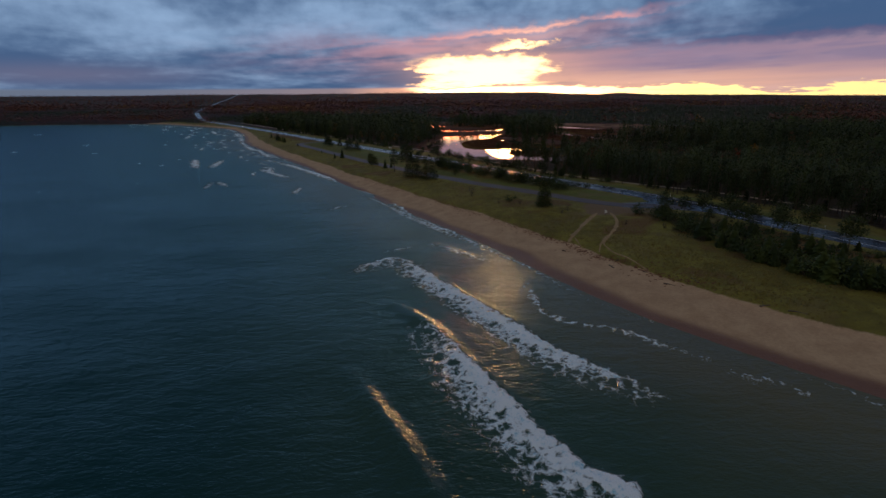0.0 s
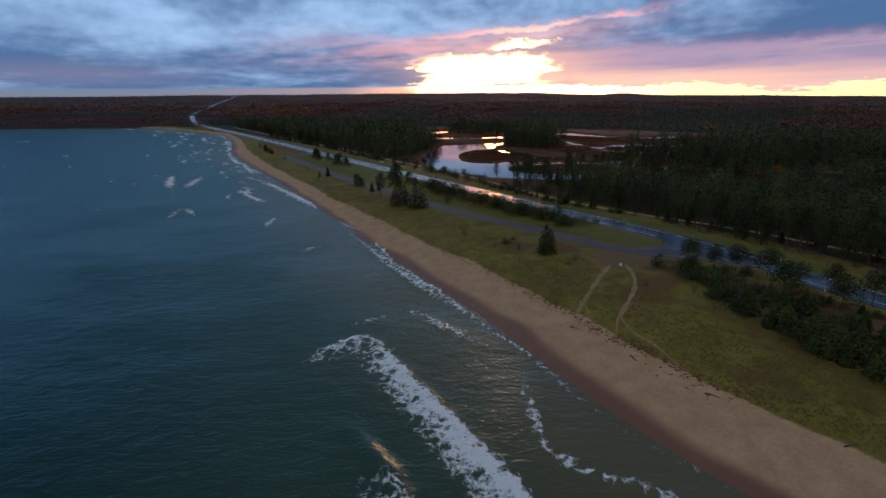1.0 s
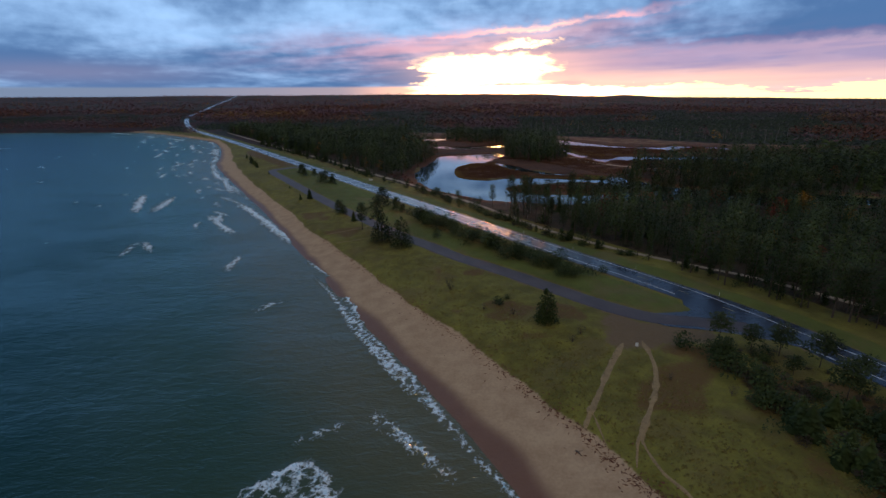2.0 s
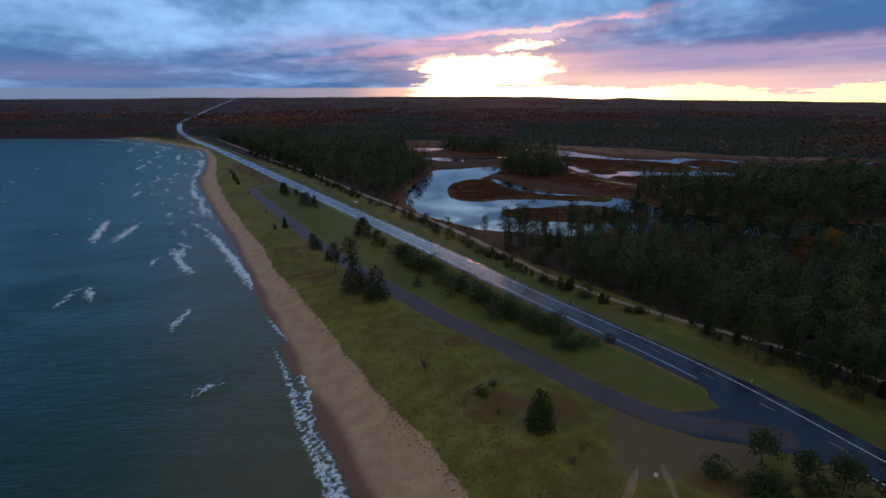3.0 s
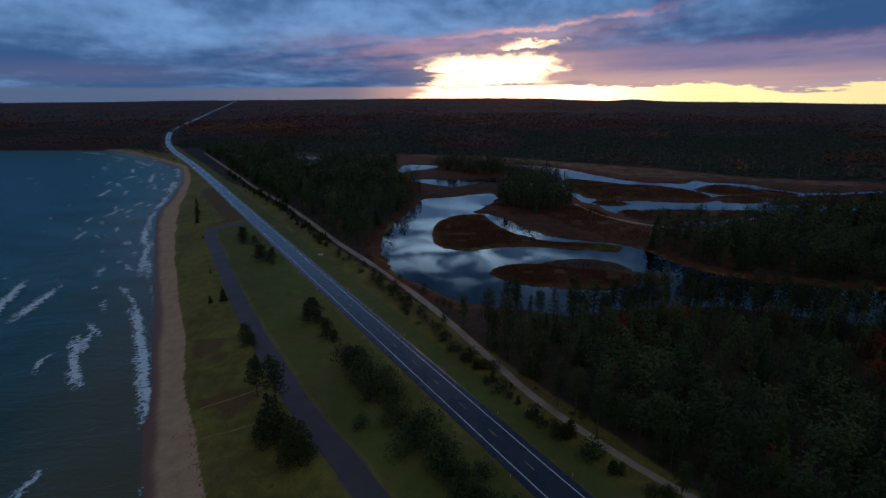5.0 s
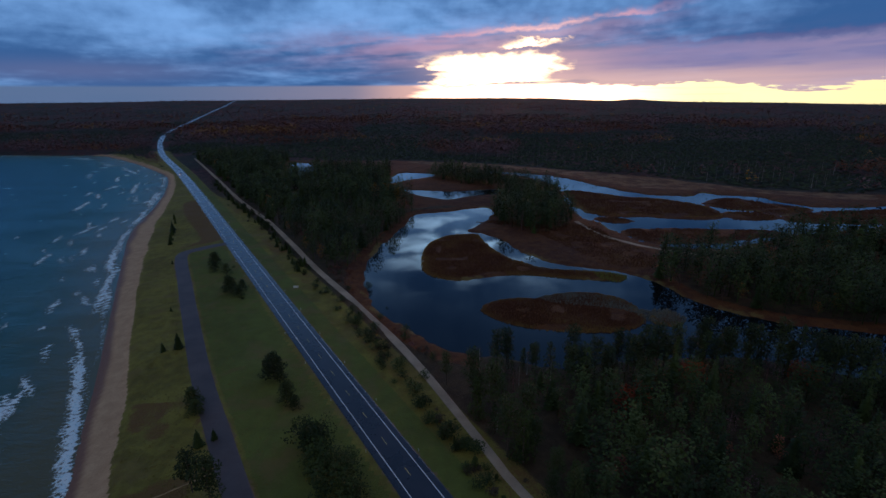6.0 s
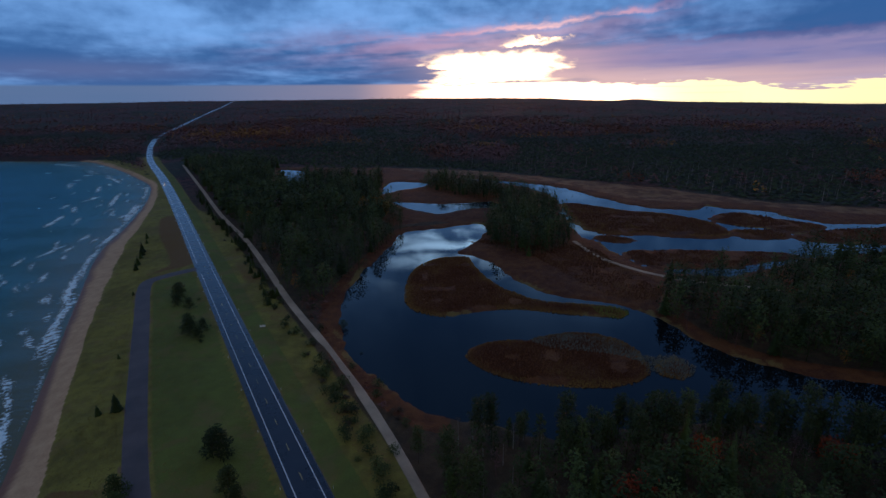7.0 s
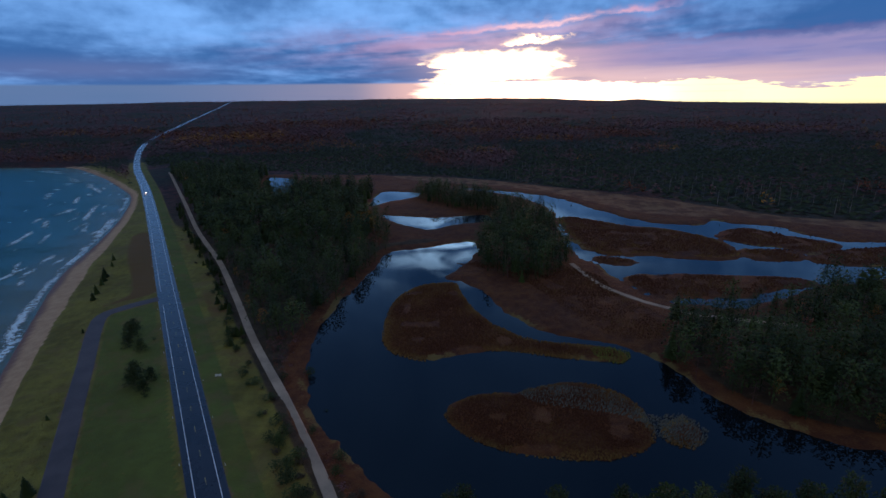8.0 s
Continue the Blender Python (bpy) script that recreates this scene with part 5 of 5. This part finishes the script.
forest("pine_forest", sx[close], sy[close], [FINE_SPRUCE, FINE_SLIM, FINE_PINE, FINE_LEAF, FINE_BARE, FINE_ROUND], [0.95, 1.0, 1.05, 0.75, 0.9, 1.05], COATS[:5] + [NEEDLES_FAR], [9, 7, 46, 4, 6, 34], "dense dark green conifer wood beside the pond", (0.6, 1.25))
rest &= ~close
forest("pine_forest", sx[rest], sy[rest], KINDS, [1.15, 1.2, 1.1, 0.8, 0.95, 0.75], COATS, [14, 12, 66, 4, 5, 1.2], "dense dark green conifer wood beside the pond", (0.65, 1.3))
wx, wy = scatter(W_WEST, 6.8)
fine_west = wy < 650
FINE = [FINE_SPRUCE, FINE_ROUND, FINE_PINE, FINE_LEAF, FINE_BARE, FINE_LEAF]
forest("pine_forest", wx[fine_west], wy[fine_west], FINE, [1.15, 1.35, 1.4, 1.0, 1.1, 1.0], COATS, [8, 24, 48, 6, 10, 1], "dark conifer wood between the track and the pond", (0.6, 1.3))
wx, wy = wx[~fine_west], wy[~fine_west]
forest("pine_forest", wx, wy, KINDS, [1.2, 1.25, 1.45, 1.1, 1.2, 1.0], COATS, [16, 14, 58, 4, 8, 1.4], "dark conifer wood between the track and the pond", (0.6, 1.3))
nx_, ny_ = scatter(W_NECK, 6.0)
forest("pine_forest", nx_, ny_, FINE, [1.0, 1.15, 1.4, 0.9, 1.1, 0.8], COATS, [8, 12, 72, 2, 6, 0.5], "dark pine wood on the neck of land in the marsh", (0.45, 1.35))
ex, ey = scatter(W_EAST, 6.3, lambda x, y: x < 620)
fine_east = ex < 290
forest("pine_forest", ex[fine_east], ey[fine_east], FINE, [1.25, 1.4, 1.5, 1.1, 1.2, 1.0], COATS, [8, 28, 46, 5, 10, 2], "dark conifer wood on the far bank of the pond", (0.65, 1.25))
ex, ey = ex[~fine_east], ey[~fine_east]
forest("pine_forest", ex, ey, KINDS, [1.3, 1.3, 1.35, 1.0, 1.1, 0.9], COATS, [15, 12, 60, 4, 7, 1.4], "dark conifer wood on the far bank of the pond", (0.65, 1.25))

# brush on the bank between the track and the pond
bx, by = scatter(spline([(36, 362), (14, 388), (-4, 412), (-17, 444), (-23, 478), (-40, 478), (-28, 450), (-8, 420), (20, 374)], True), 2.6)
BRUSH = clump_shape([(0, 0, 0.7), (0.4, 0.3, 1.2)], [0.8, 0.6], 7, 0.6, RNG)
forest("bank_brush", bx, by, [BRUSH, BRUSH, MID_BARE], [1.0, 1.1, 0.55], [RUSSET_FAR, TWIGS_FAR, TWIGS_FAR], [50, 40, 5], "russet and grey brush on the pond bank", (0.5, 1.3))

# the far woods
FAR_SPRUCE = spruce_shape(13, 3.2, 2, 5, RNG)
FAR_ROUND = clump_shape([(0, 0, 5.5), (0.6, 0.5, 8.5)], [3.0, 2.3], 4, 3.2, RNG)
FAR_KINDS, FAR_COATS = [FAR_SPRUCE, FAR_ROUND, FAR_ROUND, FAR_ROUND], [HILL_NEEDLES, RUSSET_FAR, TWIGS_FAR, GOLD_FAR]


def stands(x, y, green):
    """Which kind grows where: stands of one kind with ragged borders. green: the share of conifers, from -1 to 1."""
    v = rough(x, y, 210, 61) + 0.6 * rough(x, y, 75, 62) + RNG.normal(size=len(x)) * 0.14 + green
    w = rough(x, y, 120, 63) + RNG.normal(size=len(x)) * 0.2
    kind = np.where(v > 0.1, 0, np.where(w > 0, 1, 2))
    return np.where((rough(x, y, 95, 64) + RNG.normal(size=len(x)) * 0.25 > 0.82) & (v < 0.35), 3, kind)


fx, fy = scatter(W_NORTH, 9.4)
forest("far_forest", fx, fy, FAR_KINDS, [1.55, 1.3, 1.35, 1.1], FAR_COATS, [1], "distant mixed forest of dark conifers and brown bare trees", kind=stands(fx, fy, 0.55 - 0.25 * ease(np.hypot(fx, fy - 100), 900, 1250)))
# bare birch stems show pale along the front of the far woods
POLE = stem_shape([(0, 0, 0), (0.1, 0, 8), (0.3, 0.1, 15)], 0.30, 0.08, 3)
tx, ty = scatter(W_NORTH, 17.0, lambda x, y: (within(W_NORTH, x, y, 190.0) < 185) & (y < 1120) & (RNG.random(x.shape) < 0.45))
forest("birch_stems", tx, ty, [POLE], [1.0], [foliage("pale_stems", (0.10, 0.085, 0.075), (0.26, 0.235, 0.215), True)], [1], "pale bare birch stems along the front of the far forest", (0.7, 1.25))
cx, cy = scatter(W_COAST, 9.0, lambda x, y: distance(SHORE, x, y) > 14)
forest("coast_forest", cx, cy, FAR_KINDS, [1.1, 1.0, 1.0, 0.9], FAR_COATS, [1], "autumn forest of russet and dark trees along the far shore", kind=stands(cx, cy, -0.05))


def hill_forest():
    r = np.sqrt(np.concatenate([RNG.uniform(1150 ** 2, 3960 ** 2, 21000), RNG.uniform(1150 ** 2, 2000 ** 2, 13000)]))
    b = np.radians(RNG.uniform(-52, 50, len(r)))
    keep = RNG.random(len(r)) < np.interp(r, [1150, 2200, 4080], [1.0, 0.8, 0.75])
    r, b = r[keep], b[keep]
    x, y = r * np.sin(b), 100 + r * np.cos(b)
    ok = ~inside(W_NORTH, x, y) & ~inside(W_COAST, x, y) & (distance(SHORE, x, y) > 20)
    ok &= (np.abs(distance(FAR_ROAD, x, y)) > 11) & (np.abs(distance(ROAD, x, y)) > 14)
    x, y = x[ok], y[ok]
    z = height(x, y)
    kind = stands(x, y, 0.35 - 0.55 * ease(np.hypot(x, y - 100), 1250, 1900) + 0.2 * ease(x, 200, 600))
    for part_ok, label in ((kind == 0, "distant dark conifer forest on the low hills"), (kind > 0, "distant reddish-brown autumn forest on the low hills")):
        forest("hill_forest", x[part_ok], y[part_ok], FAR_KINDS, [1.4, 1.4, 1.4, 1.3], FAR_COATS, [1], label, ground_z=z[part_ok], kind=kind[part_ok], swell=np.interp(np.hypot(x, y)[part_ok], [2200, 3600], [1.0, 0.55]))
    # larches turned gold, in a band beyond the marsh
    n = 260
    gx = RNG.uniform(-660, -400, n)
    gy = 1540 + 30 * np.sin(gx / 40) + RNG.normal(size=n) * 42
    forest("larch_stand", gx, gy, [FAR_ROUND], [1.3], [GOLD_FAR], [1], "row of golden autumn larches in the distant forest")


hill_forest()


# ---- small things ----
def boxed(bm, size, at, bevel=0.0):
    made = bmesh.ops.create_cube(bm, size=1)["verts"]
    bmesh.ops.scale(bm, vec=size, verts=made)
    bmesh.ops.translate(bm, vec=at, verts=made)
    if bevel:
        edges = list({e for v in made for e in v.link_edges})
        bmesh.ops.bevel(bm, geom=edges, offset=bevel, segments=2, affect="EDGES")


def rod(bm, r, h, at, turn=(0, 0, 0), sides=10, r2=None):
    bmesh.ops.create_cone(bm, cap_ends=True, segments=sides, radius1=r, radius2=r if r2 is None else r2, depth=h,
                          matrix=Matrix.Translation(at) @ Euler([radians(a) for a in turn]).to_matrix().to_4x4())


def piece(name, fill, mat, parent, label=""):
    bm = bmesh.new()
    fill(bm)
    mesh = bpy.data.meshes.new(name)
    bm.to_mesh(mesh)
    bm.free()
    mesh.materials.append(mat)
    return part(name, mesh, parent, label)


def road_post():
    root = new("delineator_post")
    piece("post", lambda bm: boxed(bm, (0.14, 0.06, 1.25), (0, 0, 0.5), 0.012), WHITE, root)
    piece("reflector", lambda bm: boxed(bm, (0.09, 0.02, 0.16), (0, 0.042, 0.98), 0.006), STEEL, root, "small grey reflector")
    return tagged(root, "slim white roadside delineator post in the grass", "post")


def post_places():
    out = []
    total = np.concatenate([[0], np.cumsum(np.linalg.norm(np.diff(ROAD, axis=0), axis=1))])
    base = np.interp(190, ROAD[::-1, 1][::-1], total)
    for off, first in ((6.6, 14.0), (-6.6, 22.0)):
        line = side_line(ROAD, off)
        for s in np.arange(base - 60 + first, base + 640, 30.0):
            x, y = np.interp(s, total, line[:, 0]), np.interp(s, total, line[:, 1])
            if off > 0 or (np.hypot(x - 86, y - 192) > 20 and np.hypot(x + 122, y - 524) > 12):
                out.append((x, y, 1.0))
    return out


again(road_post(), post_places(), "roadside posts")


def road_sign():
    root = new("road_sign")
    for x in (-0.85, 0.85):
        piece("post", lambda bm, x=x: boxed(bm, (0.12, 0.12, 2.2), (x, 0.06, 1.0), 0.01), POST_WOOD, root)
    board = piece("board", lambda bm: boxed(bm, (2.6, 0.05, 1.1), (0, -0.03, 1.65), 0.012), WHITE, root, "white sign board")
    for k, (w, z) in enumerate(((1.8, 1.92), (2.0, 1.66), (1.3, 1.40))):
        piece("bar", lambda bm, w=w, z=z: boxed(bm, (w, 0.006, 0.09), (0, -0.062, z)), STEEL, board)
    return tagged(root, "white sign board on two posts beside the road", "sign")


sign = road_sign()
stand(sign, -46.5, 435.5, 12)


def beach_sign():
    root = new("beach_sign")
    piece("post", lambda bm: boxed(bm, (0.10, 0.10, 1.9), (0, 0.06, 0.75), 0.01), POST_WOOD, root)
    piece("board", lambda bm: boxed(bm, (0.75, 0.04, 0.95), (0, 0, 1.35), 0.012), WHITE, root, "pale notice board")
    return tagged(root, "small pale notice board on a post at the beach path", "sign")


stand(beach_sign(), 57.5, 171.5, -20)


def driftwood(length, thick, forks, label):
    pts = [(t * length - length / 2, 0.10 * length * math.sin(t * 3 + forks), thick * 0.7 + 0.05 * math.sin(t * 7)) for t in np.linspace(0, 1, 7)]
    verts, tris = [], []
    k = 0
    bits = [(pts, thick, thick * 0.45)]
    for i in range(forks):
        p = pts[2 + i]
        bits.append(([p, (p[0] + 0.3, p[1] + 0.5 - i * 0.9, p[2] + 0.2), (p[0] + 0.6, p[1] + 0.9 - i * 1.6, p[2] + 0.35)], thick * 0.4, thick * 0.12))
    for line, r0, r1 in bits:
        n = len(line)
        for i, p in enumerate(line):
            r = r0 + (r1 - r0) * i / (n - 1)
            for j in range(7):
                a = 6.283 * j / 7
                verts.append((p[0], p[1] + r * math.cos(a) * (1 + 0.15 * math.sin(j * 5 + i)), p[2] + r * math.sin(a)))
        for i in range(n - 1):
            for j in range(7):
                a, b = k + i * 7 + j, k + i * 7 + (j + 1) % 7
                tris += [(a, b, b + 7), (a, b + 7, a + 7)]
        k += n * 7
    mesh = tri_mesh("driftwood_log", np.array(verts), np.array(tris), WOOD)
    return tagged(new("driftwood_log", mesh), label, "log", "driftwood")


for x, y, turn, length, forks in ((53, 109, -40, 2.6, 0), (59, 109.5, -70, 3.2, 1), (67, 95, 25, 3.0, 2), (44, 123, -65, 2.4, 2), (47, 126, 20, 1.6, 1), (71, 91, -35, 3.4, 0), (50.5, 117, -30, 1.2, 0), (35, 138, -50, 1.5, 1)):
    stand(driftwood(length, 0.16, forks, "weathered grey driftwood log lying on the sand"), x, y, turn, sink=0.03)


def wrack():
    """Dark weed, roots and twigs along the foot of the dune."""
    verts, tris = [], []
    line = np.array([(64, 104), (56, 110.5), (52, 116), (48, 124.5), (42, 131), (38, 141.5), (31, 153), (22, 169), (6, 195), (-4, 212), (-22, 241), (-45, 279)])
    for i in range(1000):
        f = RNG.random() ** 0.8 * (len(line) - 1)
        a = int(f)
        p = line[a] + (line[min(a + 1, len(line) - 1)] - line[a]) * (f - a) + RNG.normal(size=2) * (0.8 if i % 4 else 2.4)
        z = height(*p)[0]
        ang, long, w = RNG.uniform(0, 3.14), RNG.uniform(0.2, 0.7), RNG.uniform(0.04, 0.16)
        c, s, k = math.cos(ang), math.sin(ang), len(verts)
        verts += [(p[0] - c * long, p[1] - s * long, z), (p[0] + s * w, p[1] - c * w, z + 0.02), (p[0] + c * long, p[1] + s * long, z + 0.05), (p[0] - s * w, p[1] + c * w, z + 0.02), (p[0], p[1], z + w + 0.06)]
        tris += [(k, k + 1, k + 4), (k + 1, k + 2, k + 4), (k + 2, k + 3, k + 4), (k + 3, k, k + 4)]
    tagged(new("beach_wrack", tri_mesh("beach_wrack", np.array(verts), np.array(tris), WRACK)), "dark weed and twigs washed up along the dune foot", "debris", kind="stuff")


wrack()


def dune_grass():
    """Tufts of dry grass on the dunes and verges."""
    n = 12000
    f = RNG.random(n) ** 1.4
    way = spline([(75, 100), (48, 150), (20, 205), (-30, 290), (-80, 380), (-140, 490), (-200, 600)], step_len=2)
    k = (f * (len(way) - 1)).astype(int)
    x, y = way[k, 0] + RNG.normal(size=n) * 11, way[k, 1] + RNG.normal(size=n) * 9
    z, zones = fields(x, y)
    ok = (zones["sand"] < 0.4) & (zones["bare"] < 0.3) & (zones["path"] < 0.3) & (zones["wet"] < 0.1) & (np.abs(distance(LOOP, x, y)) > 5) & (np.abs(distance(ROAD, x, y)) > 8)
    x, y, z = x[ok], y[ok], z[ok]
    m = len(x)
    h, w, a = RNG.uniform(0.15, 0.45, m), RNG.uniform(0.15, 0.5, m), RNG.uniform(0, 6.28, m)
    c, s = np.cos(a) * w, np.sin(a) * w
    lean = RNG.normal(size=(m, 2)) * 0.18 + np.array((0.15, 0.05))
    v = np.stack([np.stack(q, -1) for q in ((x - c, y - s, z - 0.05), (x + c, y + s, z - 0.05), (x + s * 0.7, y - c * 0.7, z - 0.05), (x + lean[:, 0], y + lean[:, 1], z + h))], 1).reshape(-1, 3)
    t = (np.array([(0, 1, 3), (1, 2, 3), (2, 0, 3)])[None] + (np.arange(m) * 4)[:, None, None]).reshape(-1, 3)
    blade = foliage("dry_grass", (0.130, 0.102, 0.024), (0.215, 0.170, 0.042), True)
    tagged(new("dune_grass", tri_mesh("dune_grass", v, t, blade, None, np.repeat(RNG.random(m), 4))), "tufts of dry olive dune grass", "grass", kind="stuff")


dune_grass()


def sedge():
    """Tussocks of brown sedge on the islets and the nearer marsh."""
    spots = []
    for area, gap in [(islet, 0.8) for islet in ISLETS] + [(bar, 1.5) for bar in BARS] + [(spline([(60, 598), (100, 566), (140, 480), (178, 490), (160, 530), (145, 580)], True), 1.4)]:
        lo, hi = area.min(0), area.max(0)
        gx, gy = (a.ravel() for a in np.meshgrid(np.arange(lo[0], hi[0], gap), np.arange(lo[1], hi[1], gap)))
        gx, gy = gx + RNG.normal(size=gx.shape) * gap * 0.4, gy + RNG.normal(size=gx.shape) * gap * 0.4
        ok = (within(area, gx, gy, 3.0) > -0.6) & (rough(gx, gy, 9, 71) > -0.45)
        spots.append(np.stack([gx[ok], gy[ok]], 1))
    x, y = np.vstack(spots).T
    z = np.maximum(height(x, y), 0.88)
    m = len(x)
    h, w, a = RNG.uniform(0.35, 1.0, m) * (1 + 0.35 * (y > 530)) * (1 + 0.35 * rough(x, y, 6, 73)), RNG.uniform(0.3, 0.8, m) * (1 + 0.4 * (y > 530)), RNG.uniform(0, 6.28, m)
    ring = [(x + np.cos(a + k * 2.094) * w, y + np.sin(a + k * 2.094) * w, z - 0.05) for k in range(3)]
    v = np.stack([np.stack(q, -1) for q in (*ring, (x, y, z + h))], 1).reshape(-1, 3)
    t = (np.array([(0, 1, 3), (1, 2, 3), (2, 0, 3)])[None] + (np.arange(m) * 4)[:, None, None]).reshape(-1, 3)
    rim = np.max([np.where(np.abs(within(area, x, y, 6.0)) < 6, 1 - np.abs(within(area, x, y, 6.0)) / 6, 0) for area in ISLETS + BARS[:1]], axis=0)
    tint = np.clip(0.10 + 0.35 * rough(x, y, 14, 72) + 0.8 * rim ** 1.5 + RNG.normal(size=m) * 0.15, 0, 1)
    leaf = foliage("sedge_blades", (0.062, 0.018, 0.006), (0.200, 0.120, 0.028), True)
    tagged(new("marsh_sedge", tri_mesh("marsh_sedge", v, t, leaf, None, np.repeat(tint, 4))), "tussocks of russet and golden sedge on the marsh", "sedge", kind="stuff")
    # grey reeds standing in the shallows between the two small islets, green rush on a tip
    for name, area, count, dark, light, label in (
            ("grey_reeds", [(112, 432), (126, 427), (134, 414), (146, 415), (152, 404), (142, 395), (132, 402), (124, 412), (108, 416), (92, 420), (84, 428), (96, 434)], 3000, (0.085, 0.090, 0.070), (0.180, 0.180, 0.145), "pale grey reeds standing in the shallows"),
            ("green_rush", [(124, 465), (134, 469), (143, 462), (136, 453), (126, 456)], 420, (0.10, 0.115, 0.018), (0.20, 0.21, 0.035), "bright yellow-green rushes on the tip of the islet")):
        area = spline(area, True)
        rx, ry = RNG.uniform(area[:, 0].min(), area[:, 0].max(), count * 2), RNG.uniform(area[:, 1].min(), area[:, 1].max(), count * 2)
        ok = inside(area, rx, ry)
        rx, ry = rx[ok][:count], ry[ok][:count]
        rz, k = np.maximum(height(rx, ry), 0.88), len(rx)
        tall, wide, turn = RNG.uniform(0.5, 1.3, k), RNG.uniform(0.15, 0.4, k), RNG.uniform(0, 6.28, k)
        foot = [(rx + np.cos(turn + j * 2.094) * wide, ry + np.sin(turn + j * 2.094) * wide, rz - 0.05) for j in range(3)]
        rv = np.stack([np.stack(q, -1) for q in (*foot, (rx + 0.2, ry, rz + tall))], 1).reshape(-1, 3)
        rt = (np.array([(0, 1, 3), (1, 2, 3), (2, 0, 3)])[None] + (np.arange(k) * 4)[:, None, None]).reshape(-1, 3)
        tagged(new(name, tri_mesh(name, rv, rt, foliage(name, dark, light, True), None, np.repeat(RNG.random(k), 4))), label, "reeds", kind="stuff")


sedge()


def car():
    root = new("car")
    def shell(bm):
        boxed(bm, (1.78, 4.4, 0.62), (0, 0, 0.62), 0.14)
        made = bmesh.ops.create_cube(bm, size=1)["verts"]
        for v in made:
            v.co = Vector((v.co.x * (1.25 if v.co.z > 0 else 1.6), v.co.y * (1.7 if v.co.z > 0 else 2.7) - 0.2, 1.15 + v.co.z * 0.56))
    body = piece("body", shell, CAR_PAINT, root)
    piece("windscreen", lambda bm: boxed(bm, (1.2, 0.05, 0.42), (0, 0.98, 1.16), 0.02), GLASS, body)
    for x in (-0.8, 0.8):
        for y in (-1.35, 1.35):
            wheel = piece("wheel", lambda bm, x=x, y=y: rod(bm, 0.32, 0.2, (x, y, 0.32), (0, 90, 0), 16), RUBBER, root)
            piece("rim", lambda bm, x=x, y=y: rod(bm, 0.2, 0.22, (x, y, 0.32), (0, 90, 0), 12), STEEL, wheel)
        piece("headlight", lambda bm, x=x: rod(bm, 0.15, 0.08, (x * 0.78, 2.2, 0.72), (90, 0, 0), 12), HEADLIGHT, root, "lit headlight")
    return tagged(root, "silver car with lit headlights driving on the road", "car")


motor_car = car()
motor_car.matrix_basis = pose(-346.5, 871.5, height(-346, 871)[0] + 0.17, 0, 0, 213)
